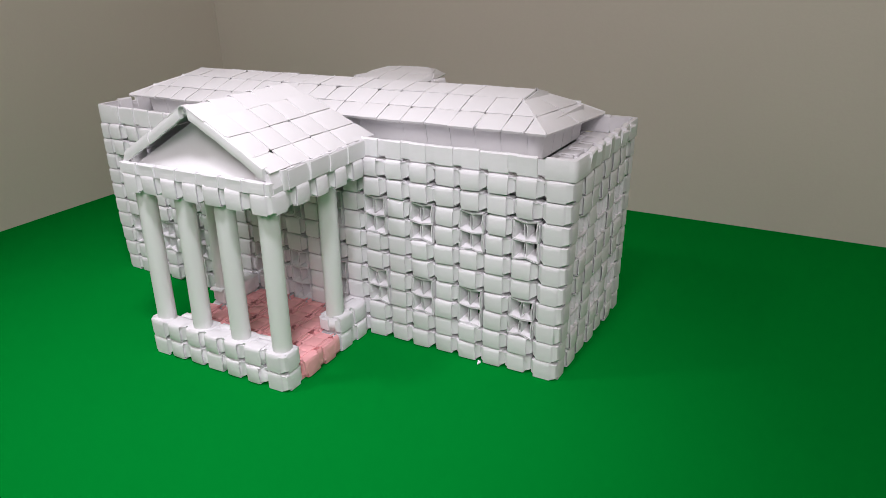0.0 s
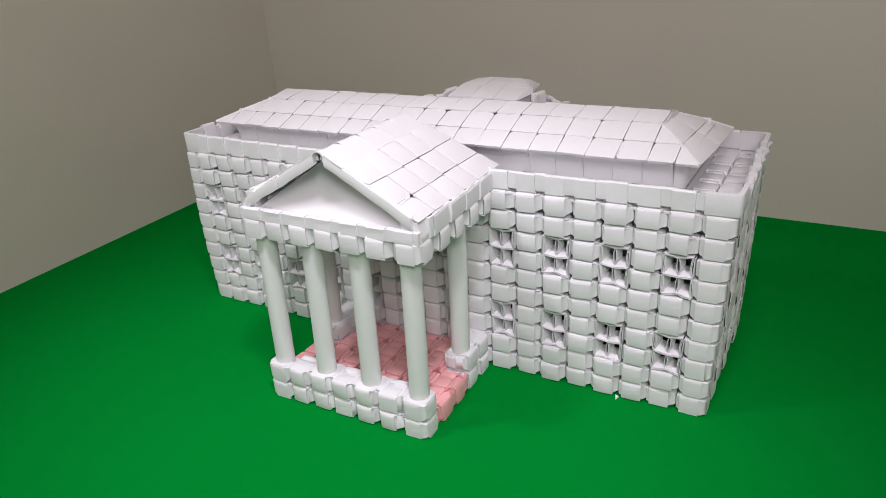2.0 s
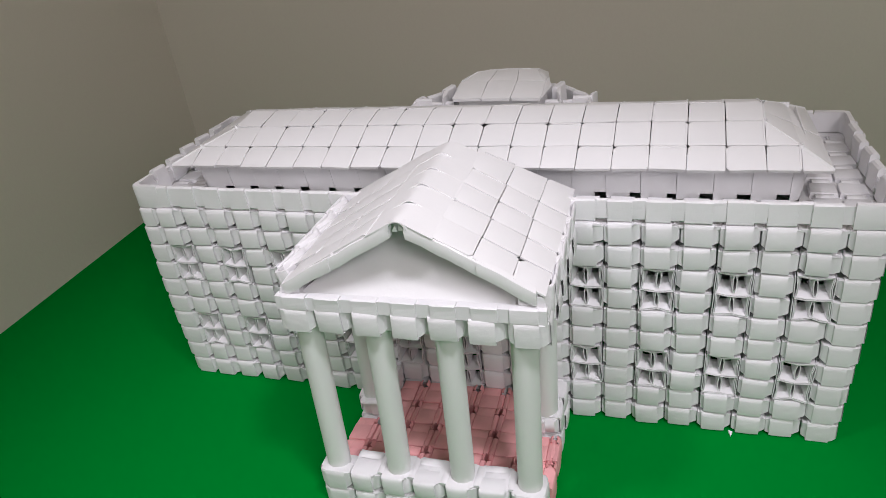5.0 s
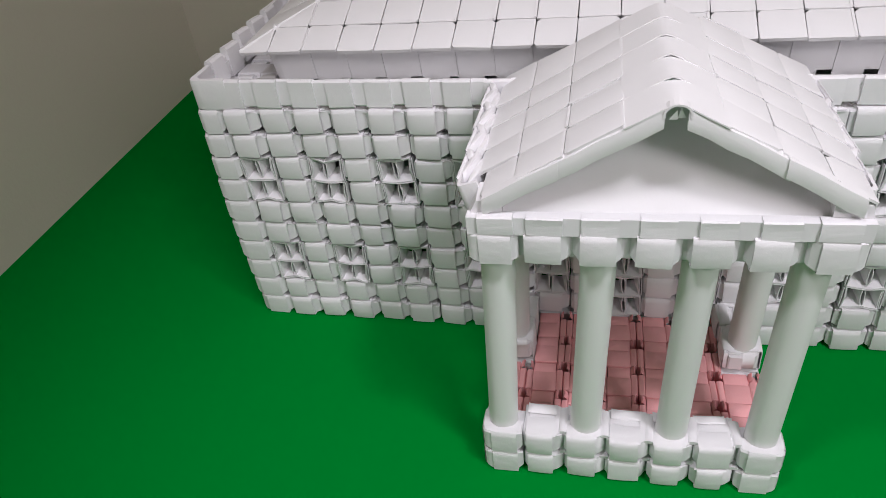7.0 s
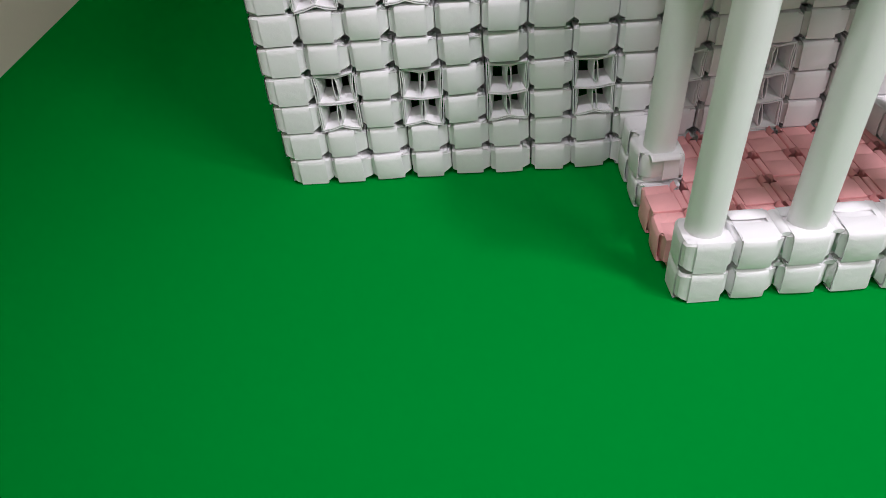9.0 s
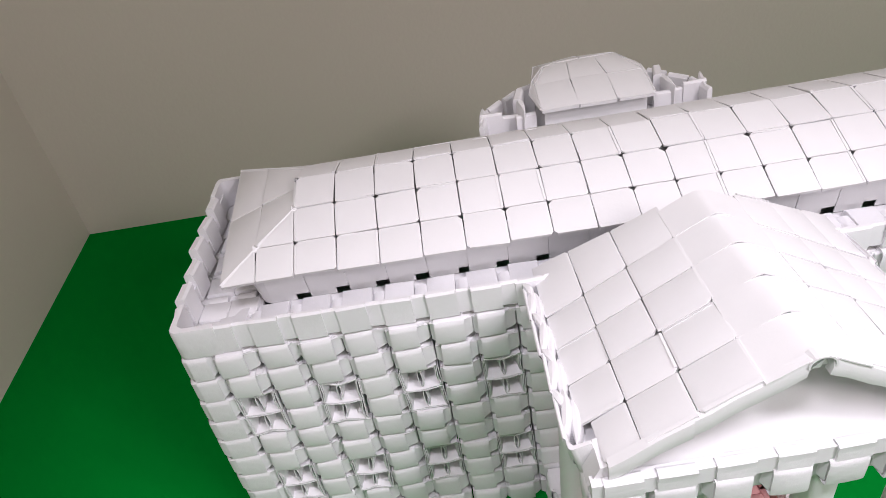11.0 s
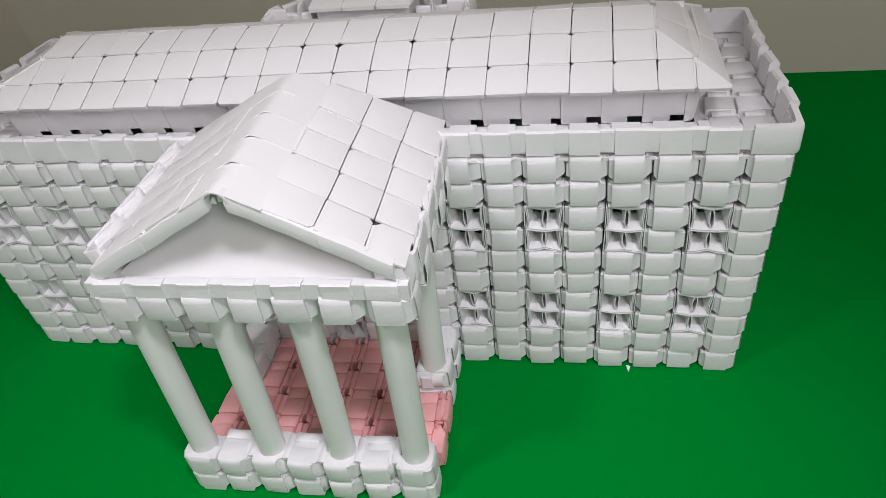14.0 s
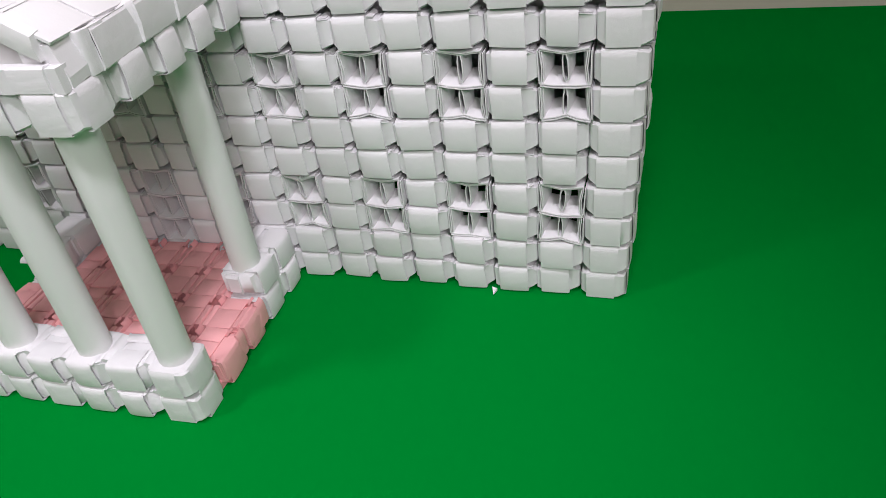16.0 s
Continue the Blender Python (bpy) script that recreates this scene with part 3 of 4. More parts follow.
# --- clerestory: flat panels that lean out under the eaves
CF, CB, CX, CZ = 0.0425, 0.139, 0.236, 0.2035
CR = 0.0065                                 # its corners are bent round
s = Soup()
lift = DZ + 0.0032
s.slab([(-CX + CR, CF + 0.0006, lift), (CX - CR, CF + 0.0006, lift), (CX - CR, CF - 0.0055, CZ + 0.006), (-CX + CR, CF - 0.0055, CZ + 0.006)], 0.0004)
s.slab([(CX, CB, lift), (-CX, CB, lift), (-CX, CB + 0.004, CZ + 0.006), (CX, CB + 0.004, CZ + 0.006)], 0.0008)
s.slab([(CX + 0.0008, CF + CR, lift), (CX + 0.0008, CB, lift), (CX + 0.0046, CB, CZ + 0.004), (CX + 0.0046, CF + CR, CZ + 0.004)], 0.0008)
s.slab([(-CX - 0.0008, CB, lift), (-CX - 0.0008, CF + CR, lift), (-CX - 0.0046, CF + CR, CZ + 0.004), (-CX - 0.0046, CB, CZ + 0.004)], 0.0008)
clerestory = part("clerestory", s, CARD, house, "low upper storey of smooth white paper panels")


def sheet_piece(parent, name, pts, thick, mat, m=None):
    soup = Soup()
    soup.slab(pts, thick)
    return child(name, soup.mesh(name, mat), parent, m)


for k in range(19):
    xa, xb = -CX + CR + k * 2 * (CX - CR) / 19, -CX + CR + (k + 1) * 2 * (CX - CR) / 19 - 0.0003
    o, q = rnd.uniform(0, 0.0005), rnd.uniform(0, 0.0005)
    lo, slot, hi = DZ - 0.0012, DZ + 0.0036 + rnd.uniform(-0.0005, 0.0005), CZ + 0.004
    xs = xb - 0.0070 + rnd.uniform(-0.0015, 0.0012)
    y_at = lambda z: CF - 0.0005 - 0.0061 * (z - lo) / (hi - lo)
    sheet_piece(clerestory, "wall_panel", [(xa, y_at(lo) - o, lo), (xs, y_at(lo) - o, lo), (xs, y_at(slot) - o, slot), (xb, y_at(slot) - q, slot), (xb, y_at(hi) - q, hi), (xa, y_at(hi) - o, hi)], 0.0006, CARD)
for side in (-1, 1):
    s = Soup()
    verts = []
    for z, out in ((DZ - 0.0012, 0.0006), (CZ + 0.004, 0.0056)):
        for r in (CR + out, CR + out - 0.0006):
            verts += [(side * (CX - CR + r * math.sin(math.pi / 14 * a)), CF + CR - r * math.cos(math.pi / 14 * a), z) for a in range(8)]
    s.add(verts, [(i, i + 1, 17 + i, 16 + i) for i in range(7)] + [(8 + i, 24 + i, 25 + i, 9 + i) for i in range(7)] + [(0, 16, 24, 8), (7, 15, 31, 23)]
          + [(i, 8 + i, 9 + i, i + 1) for i in range(7)] + [(16 + i, 17 + i, 25 + i, 24 + i) for i in range(7)])
    child("wall_panel", smooth(s.mesh("wall_panel", CARD), 40), clerestory)
for k in range(4):
    ya, yb = CF + CR + k * (CB - CF - CR) / 4, CF + CR + (k + 0.96) * (CB - CF - CR) / 4
    for side in (-1, 1):
        pts = [(side * (CX + 0.0012), ya, DZ + 0.0015), (side * (CX + 0.0012), yb, DZ + 0.0015), (side * (CX + 0.0052), yb, CZ), (side * (CX + 0.0052), ya, CZ)]
        sheet_piece(clerestory, "wall_panel", pts if side > 0 else pts[::-1], 0.0007, CARD)

# --- hipped main roof, tile by tile
RU, RO = 0.0246, 0.0028                     # width of a tile, middle of the roof
RY, RZ, RX = 0.0955, 0.2248, 8.5 * RU       # ridge
EX, E0, E1 = 0.2485, 0.0250, 0.1680          # eaves
STEPS = ((0.0, 0.2042), (0.29, 0.2126), (0.615, 0.2210), (1.0, RZ))   # way up the slope, height


def front_at(f):
    return E0 + (RY - E0) * f


def back_at(f):
    return E1 + (RY - E1) * f


def hip_at(f):
    return EX + (RX - EX) * min(f / STEPS[2][0], 1.0)


BACK = (0.1945, 0.2060, 0.2170, RZ)         # the rear slope hangs lower


def roof_point(x, f, k, way):
    """A point of the roof on step k, f of the way up; way runs from 0 at the front slope to 1 at the rear one."""
    y = front_at(f) + (back_at(f) - front_at(f)) * way
    return (x, y, STEPS[k][1] + (BACK[k] - STEPS[k][1]) * way)


# inner sheet of the roof, bent over the ridge
s = Soup()
rail = [(front_at(f), z - 0.012, hip_at(f)) for f, z in ((0.42, 0.2160), (0.615, 0.2210), (1.0, RZ))] + [(back_at(f), z - 0.012, hip_at(f)) for f, z in ((0.615, 0.2170), (0.42, 0.2100))]
n = len(rail)
verts = [(e * x, y, z - drop) for drop in (0, 0.0006) for e in (-1, 1) for y, z, x in rail]
s.add(verts, [(i, n + i, n + i + 1, i + 1) for i in range(n - 1)] + [(2 * n + i, 2 * n + i + 1, 3 * n + i + 1, 3 * n + i) for i in range(n - 1)]
      + [(i, i + 1, 2 * n + i + 1, 2 * n + i) for i in range(n - 1)] + [(n + i, 3 * n + i, 3 * n + i + 1, n + i + 1) for i in range(n - 1)] + [(0, 2 * n, 3 * n, n), (n - 1, 2 * n - 1, 4 * n - 1, 3 * n - 1)])
roof = part("main_roof", s, CARD, house, "hipped roof of flat white paper tiles")


def tile(parent, pts, gap=0.00034, thick=0.0011, rise=0.0, name="roof_tile", mat=None, lip=0.0, cut=None, slit=0.00012):
    """One folded paper tile: corners in order (low edge first), shrunk by the gap, its own corners nipped off, pillowed edges, uneven lie."""
    p = [Vector(q) for q in pts]
    c = sum(p, Vector()) / len(p)
    normal = (p[1] - p[0]).cross(p[2] - p[0]).normalized()
    n = len(p)
    turn = Matrix.Rotation(radians(rnd.uniform(-0.9, 0.9)), 3, normal)
    p = [c + turn @ (v - c) for v in p]
    wave = [rise + rnd.uniform(-0.0002, 0.0006) for _ in p]
    along = (p[1] - p[0]).normalized()
    across = normal.cross(along)
    ring = []
    for i in range(n):
        a, v, d = p[i - 1], p[i], p[(i + 1) % n]
        nip = cut[1] if cut and cut[0] == i else rnd.uniform(0.0008, 0.0016) if rnd.random() < 0.16 else rnd.uniform(0.0002, 0.0005)
        base = v + along * (gap if (c - v).dot(along) > 0 else -gap) + across * (slit if (c - v).dot(across) > 0 else -slit) + normal * wave[i]
        ring += [base + (a - v).normalized() * nip, base + (d - v).normalized() * nip]
    m = len(ring)
    top = [v + (c - v).normalized() * 0.0016 + normal * 0.00036 for v in ring]
    verts = ring + [v - normal * thick for v in ring] + top
    faces = [(i, m + i, m + (i + 1) % m, (i + 1) % m) for i in range(m)] + [(i, (i + 1) % m, 2 * m + (i + 1) % m, 2 * m + i) for i in range(m)]
    faces += [tuple(range(m, 2 * m))[::-1], tuple(range(2 * m, 3 * m))]
    soup = Soup()
    soup.add(verts, faces)
    if n == 4 and rnd.random() < 0.4:       # ribbon edge that laps over the joint
        side = rnd.choice((2, 6)) if rnd.random() < 0.8 else 4
        a, b = ring[(side + 1) % m], ring[(side + 2) % m]
        inward = normal.cross((b - a).normalized())
        e0, e1 = rnd.uniform(0.0002, 0.0005), rnd.uniform(0.0003, 0.0007)
        w0, w1 = rnd.uniform(0.0009, 0.0016), rnd.uniform(0.0009, 0.0016)
        q = [a + normal * e0 - inward * 0.0002, b + normal * e1 - inward * 0.0002, b + normal * (e1 + 0.0003) + inward * w1, a + normal * (e0 + 0.0003) + inward * w0]
        soup.add(q + [v - normal * 0.0004 for v in q], [(0, 1, 2, 3), (7, 6, 5, 4), (0, 4, 5, 1), (1, 5, 6, 2), (2, 6, 7, 3), (3, 7, 4, 0)])
    if lip:
        low = (ring[2] - ring[1]).normalized()
        out = low.cross(normal) * 0.0005
        a, b = ring[1] + normal * 0.0003, ring[2] + normal * 0.0003
        drop = -normal * lip
        pts8 = [a + out, b + out, b + out + drop, a + out + drop, a - out * 3, b - out * 3, b - out * 3 + drop, a - out * 3 + drop]
        soup.add(pts8, [(0, 1, 2, 3), (7, 6, 5, 4), (0, 4, 5, 1), (1, 5, 6, 2), (2, 6, 7, 3), (3, 7, 4, 0)])
    return child(name, smooth(soup.mesh(name, mat or CARD), 38), parent)


for k in range(3):
    fa, fb = STEPS[k][0], STEPS[k + 1][0]
    lip = 0.0022 if k == 0 else 0.0
    over = 0.0006 * k
    for c in range(17):
        xa, xb = (c - 8.5) * RU, (c - 7.5) * RU
        p = [roof_point(xa, fa, k, 0), roof_point(xb, fa, k, 0), roof_point(xb, fb, k + 1, 0), roof_point(xa, fb, k + 1, 0)]
        if k == 0:
            e = rnd.uniform(-0.0016, 0.001)
            p[0] = (p[0][0], p[0][1] + e, p[0][2])
            p[1] = (p[1][0], p[1][1] + e + rnd.uniform(-0.0006, 0.0006), p[1][2])
        cut = (2, 0.0034) if (k, c) == (1, 8) else (3, 0.0026) if (k, c) == (1, 9) else (1, 0.0020) if (k, c) == (2, 8) else (rnd.choice((2, 3)), rnd.uniform(0.0018, 0.0028)) if rnd.random() < 0.75 else None
        tile(roof, p, rise=over + rnd.uniform(0, 0.0004), lip=lip, cut=cut)
        p = [roof_point(xb, fa, k, 1), roof_point(xa, fa, k, 1), roof_point(xa, fb, k + 1, 1), roof_point(xb, fb, k + 1, 1)]
        tile(roof, p, rise=over + rnd.uniform(0, 0.0004), lip=lip)
    for side in (-1, 1):
        end = RX * side

        def hip(f, k, w):
            """A point of the roof's end; the left end reaches further out, most at the rear, where it is lifted."""
            left = max(0, 1 - f / STEPS[2][0]) if side < 0 else 0.0
            x, y, z = roof_point(side * (hip_at(f) + (0.0035 + 0.0130 * w) * left), f, k, w)
            return (x, y, z + 0.006 * w * left)

        for way in (0, 1) if k < 2 else ():
            a, b = hip(fa, k, way), hip(fb, k + 1, way)
            inner = [roof_point(end, fa, k, way), roof_point(end, fb, k + 1, way)]
            if k == 0:                      # a tile, then a corner piece
                foot = roof_point(b[0], fa, k, way)
                foot = (foot[0], foot[1], (foot[2] + a[2]) / 2)
                pieces = [[inner[0], foot, b, inner[1]], [foot, a, b]]
            else:
                pieces = [[inner[0], a, b]]
            for p in pieces:
                if (side > 0) != (way == 0):
                    p = [p[1], p[0], *p[2:][::-1]]
                tile(roof, p, rise=over, lip=lip)
        n = (2, 2, 1)[k]
        for m in range(n):
            w0, w1 = m / n, (m + 1) / n
            p = [hip(fa, k, w0), hip(fa, k, w1), hip(fb, k + 1, w1)]
            if k < 2:
                p.append(hip(fb, k + 1, w0))
            if side < 0:
                p = [p[1], p[0], *p[2:][::-1]]
            tile(roof, p, rise=over, lip=lip)
        for way in (0, 1):                  # fold of paper along the hip, with a knot at its upper end
            s = Soup()
            p, q = Vector(hip(fa, k, way)) + Vector((0, 0, 0.0016)), Vector(hip(fb, k + 1, way)) + Vector((0, 0, 0.0013))
            w, v, dn = Vector((0, 0.0022 if way == 0 else -0.0022, 0)), Vector((-0.0022 * side, 0, 0)), Vector((0, 0, 0.0012))
            s.add([p, p + w - dn, q + w - dn, q, p + v - dn, q + v - dn], [(0, 1, 2, 3), (0, 3, 5, 4), (1, 0, 4), (2, 5, 3), (1, 4, 5, 2)])
            if way == 0 or k == 2:
                for turn in (0.3, 2.1, 4.0):
                    u = Vector((math.cos(turn), math.sin(turn), 0)) * 0.0013
                    o = q + u * 0.6
                    s.add([o - u * 0.5, o + u, o + Vector((u.y, -u.x, 0)) * 0.6 + Vector((0, 0, 0.0016)), o - Vector((0, 0, 0.002))], [(0, 1, 2), (1, 3, 2), (3, 0, 2), (0, 3, 1)])
            part("hip_fold", s, CARD, roof)
roof.location.x = RO

# --- porch: base, floor, columns, beam, gable
PU = 0.0233                                 # module of the porch
PY = -0.1215                                # its front face
PV = -PY / 5
BT = 0.0352                                 # top of the two-course base
s = Soup()
s.box(PX - 3.35 * PU, PX + 3.35 * PU, PY + 0.012, -0.002, 0.0005, 0.0050)
porch_floor = part("porch_floor", s, PINK, house, "porch floor of pink folded paper blocks")
s = Soup()
s.box(PX - 3.3 * PU, PX + 3.3 * PU, PY + 0.008, PY + PV - 0.004, 0.001, BT - 0.004)
for side in (-1, 1):
    s.box(PX + side * 3 * PU - 0.009, PX + side * 3 * PU + 0.009, -0.043, -0.001, 0.001, BT - 0.005)
porch_base = part("porch_base", s, PAPER, house, "low porch base of two courses of white paper blocks")

for k in range(4):                          # floor, four rows deep; the two nearest rows run the whole width
    y = PY + (k + 1.5) * PV
    for c in range(-3, 4):
        if abs(c) == 3 and k > 1:
            continue
        place_pad(porch_floor, PINK_PADS, "floor_pad", PX + c * PU, y, 0.0142, 0, PU, PV)
    if k < 2:
        for side in (-1, 1):
            place_brick(porch_floor, PINKS, PX + side * 3.5 * PU, y, 0.0002, PV * 0.99, 0.0185, 90 * side, None, "pink_brick")


def capped(seed):
    """A block seen from above too: a rounded pad of paper lies on its top, with a slit across."""
    soup = Soup()
    me = brick_mesh("base_brick", BLOCK, seed, 0.30, 0.95)
    r = random.Random(seed)
    soup.add([tuple(v.co) for v in me.vertices], [tuple(f.vertices) for f in me.polygons])
    bpy.data.meshes.remove(me)
    j = lambda a: r.uniform(-a, a)
    for y0, y1, lift in ((0.03, 0.60 + j(0.08), 0.02), (0.70 + j(0.04), 0.97, 0.03)):
        rows = []
        for f in (0, 0.12, 0.5, 0.88, 1):
            y = y0 + (y1 - y0) * f
            arch = (0.085 + lift) * (1 - (2 * f - 1) ** 4) - 0.05 + j(0.008)
            rows.append([(x, y, 0.97 + arch * (1 - abs(u) ** 3)) for u, x in ((-1, -0.42), (-0.8, -0.37), (0, -0.05), (0.8, 0.27), (1, 0.31))])
        n = 5
        soup.add([p for row in rows for p in row], [(i * n + k, i * n + k + 1, (i + 1) * n + k + 1, (i + 1) * n + k) for i in range(4) for k in range(4)])
    ring = [(0.49 - 0.135 * math.cos(math.pi * i / 6), 0.86 + 0.135 * math.sin(math.pi * i / 6)) for i in range(7)]
    ya, yb = 0.16 + j(0.04), 0.86 + j(0.04)
    soup.add([(x, ya, z) for x, z in ring] + [(x, yb, z) for x, z in ring], [(i, i + 1, 8 + i, 7 + i) for i in range(6)] + [tuple(range(7))[::-1], tuple(range(7, 14))])
    return smooth(soup.mesh("base_brick", BLOCK), 45)


CAPPED = [capped(400 + k) for k in range(7)]


def porch_corner(parent, side, y, z, name="corner_brick", tall=H, wide=PU, x=None):
    """A corner block; mirrored for the left side."""
    m = pose(PX + side * 3 * wide if x is None else x, y, z, 0, 0, rnd.uniform(-1.5, 1.5)) @ Matrix.Diagonal((side * wide, wide, tall * 0.985, 1))
    return child(name, rnd.choice(CORNERS), parent, m)


for row in range(2):
    z = row * H + 0.0002
    for c in range(-2, 3):
        place_brick(porch_base, CAPPED, PX + c * PU, PY, z, PU * 0.99, H * 0.985, 0, PV * 1.0, "base_brick")
    for side in (-1, 1):
        porch_corner(porch_base, side, PY, z)
        place_brick(porch_base, CAPPED, PX + side * 3.5 * PU, -0.0355 + 0.0, z, PV * 0.99, H * 0.985, 90 * side, PU, "base_brick")
        place_brick(porch_base, CAPPED, PX + side * 3.5 * PU, -0.0120, z, PV * 0.99, H * 0.985, 90 * side, PU, "base_brick")

        for y in (-0.0355, -0.0120):        # inner face of the base
            place_brick(porch_base, BRICKS, PX + side * 2.5 * PU, y, z, PV * 0.99, H * 0.985, -90 * side)

COL_TOP = 9 * H + 0.001


def column(x, y, lean):
    """A rolled tube of white paper with its seam."""
    n, r0 = 28, 0.0082
    verts, faces = [], []
    levels = (0.0, 0.2, 0.4, 0.6, 0.8, 1.0)
    for i, f in enumerate(levels):
        z = BT - 0.004 + (COL_TOP - BT + 0.006) * f
        for k in range(n):
            a = 2 * math.pi * k / n
            r = r0 + (0.00035 * (k / n)) + 0.00008 * math.sin(5 * a + 3 * f)
            verts.append((x + lean * f + r * math.cos(a + lean * 40), y + r * math.sin(a + lean * 40), z))
    for i in range(len(levels) - 1):
        faces += [(i * n + k, i * n + (k + 1) % n, (i + 1) * n + (k + 1) % n, (i + 1) * n + k) for k in range(n)]
    faces += [tuple(range(n))[::-1], tuple(range((len(levels) - 1) * n, len(levels) * n))]
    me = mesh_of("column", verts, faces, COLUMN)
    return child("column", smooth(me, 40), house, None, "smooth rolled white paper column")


TX = PX + 0.0062                            # the beam stands a little aside of the base
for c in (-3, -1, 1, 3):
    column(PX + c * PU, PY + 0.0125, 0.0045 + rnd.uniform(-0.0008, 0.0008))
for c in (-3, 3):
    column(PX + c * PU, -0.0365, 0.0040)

# beam: a course of blocks, then a low strip in front and tall panels along both sides
BU = 0.0242
GX, GZ, SLOPE = 0.0128, 0.2362, 0.565      # top of the gable, fall of its roof
s = Soup()
s.box(TX - 3.4 * BU, TX + 3.4 * BU, PY + 0.004, PY + 0.018, COL_TOP + 0.001, TOP - 0.001)
for side in (-1, 1):
    s.box(TX + side * 3.05 * BU - 0.007, TX + side * 3.05 * BU + 0.007, PY + 0.0182, -0.001, COL_TOP + 0.001, TOP - 0.001)
# unseen plate over the porch, added to block light from above
s.box(TX - 2.7 * BU, TX + 2.7 * BU, PY + 0.0184, -0.001, TOP - 0.004, TOP - 0.002)
BEAM_BRICKS = [brick_mesh("brick", BLOCK, 460 + k, 0.42) for k in range(6)]
beam = part("porch_beam", s, PAPER, house, "porch beam of white paper blocks with woven panels above")
for c in range(-2, 3):
    place_brick(beam, BEAM_BRICKS, TX + c * BU, PY - 0.001, COL_TOP - 0.001, BU * 0.99, H, 0)
for side in (-1, 1):
    porch_corner(beam, side, PY - 0.001, COL_TOP - 0.001, wide=BU, x=TX + side * 3 * BU)
    for k in range(4):
        place_brick(beam, BEAM_BRICKS, TX + side * 3.5 * BU + side * 0.0002 * k, PY + (k + 1.5) * PV, COL_TOP - 0.001, PV * 0.99, H, 90 * side)
s = Soup()
s.box(TX - 3.45 * BU, TX + 3.45 * BU, PY + 0.0002, PY + 0.0058, TOP - 0.0015, TOP + 0.0078)
frieze = part("frieze", s, PAPER, house, "narrow strip of woven white paper under the gable")
FRIEZE = [panel_mesh("panel", BLOCK, 240 + k, 0.22, 0.66) for k in range(5)]
for c in range(-3, 4):
    place_panel(frieze, TX + c * BU + (0.0 if abs(c) < 3 else -0.002 * c / 3), PY - 0.0008, TOP - 0.0012, 0, BU, 0.0098, FRIEZE)
for side in (-1, 1):
    s = Soup()
    x = TX + side * 3.5 * BU
    s.box(min(x - side * 0.001, x - side * 0.005), max(x - side * 0.001, x - side * 0.005), PY + 0.017, -0.001, TOP, TOP + 0.0090)
    lo, hi = sorted((x - side * 0.0052, GX + side * 0.0745))
    s.box(lo, hi, PY + 0.017, -0.001, TOP + 0.0040, TOP + 0.0070)
    gutter = part("gutter_strip", s, PAPER, house, "upright strip of folded white paper leaves along the porch roof")
    lean, tall = (2, 0.0160) if side > 0 else (16, 0.0176)
    edge = TX + side * (3.5 * BU + 0.0006)
    for k in range(4):
        y = PY + 0.0190 + (k + 0.55) * 0.0250
        place_panel(gutter, edge, y, TOP - 0.0012 + 0.0004 * (k % 2), 90 * side + 2.5 * side, 0.0252, tall + rnd.uniform(-0.0003, 0.0003), SHEETS, lean, 0.8)
        place_panel(gutter, edge - side * 0.0030, y + 0.0020, TOP + 0.0010, 90 * side + 9 * side, 0.0250, tall * 0.90, LEAVES, lean * 1.2, 2.0)
        place_panel(gutter, edge - side * 0.0018, y + 0.0126, TOP + 0.0010, 90 * side - 18 * side, 0.0252, tall * 0.92, LOOPS, lean, 2.5)
        if side < 0:                        # the left strip stands off the tiles: more leaves fill the gap
            place_panel(gutter, edge + 0.0044, y - 0.0030, TOP + 0.0008, -97, 0.0262, tall * 0.80, LEAVES, lean * 0.8, 1.5)
    # its front end is bent round the corner
    m = pose(edge - side * 0.0050, PY + 0.0140, TOP - 0.0008, 0, lean * side * 0.9, 0) @ Matrix.Diagonal((side * 0.0100, UT * 0.52, tall, 1))
    child("corner_panel", round_mesh(290 + side), gutter, m)

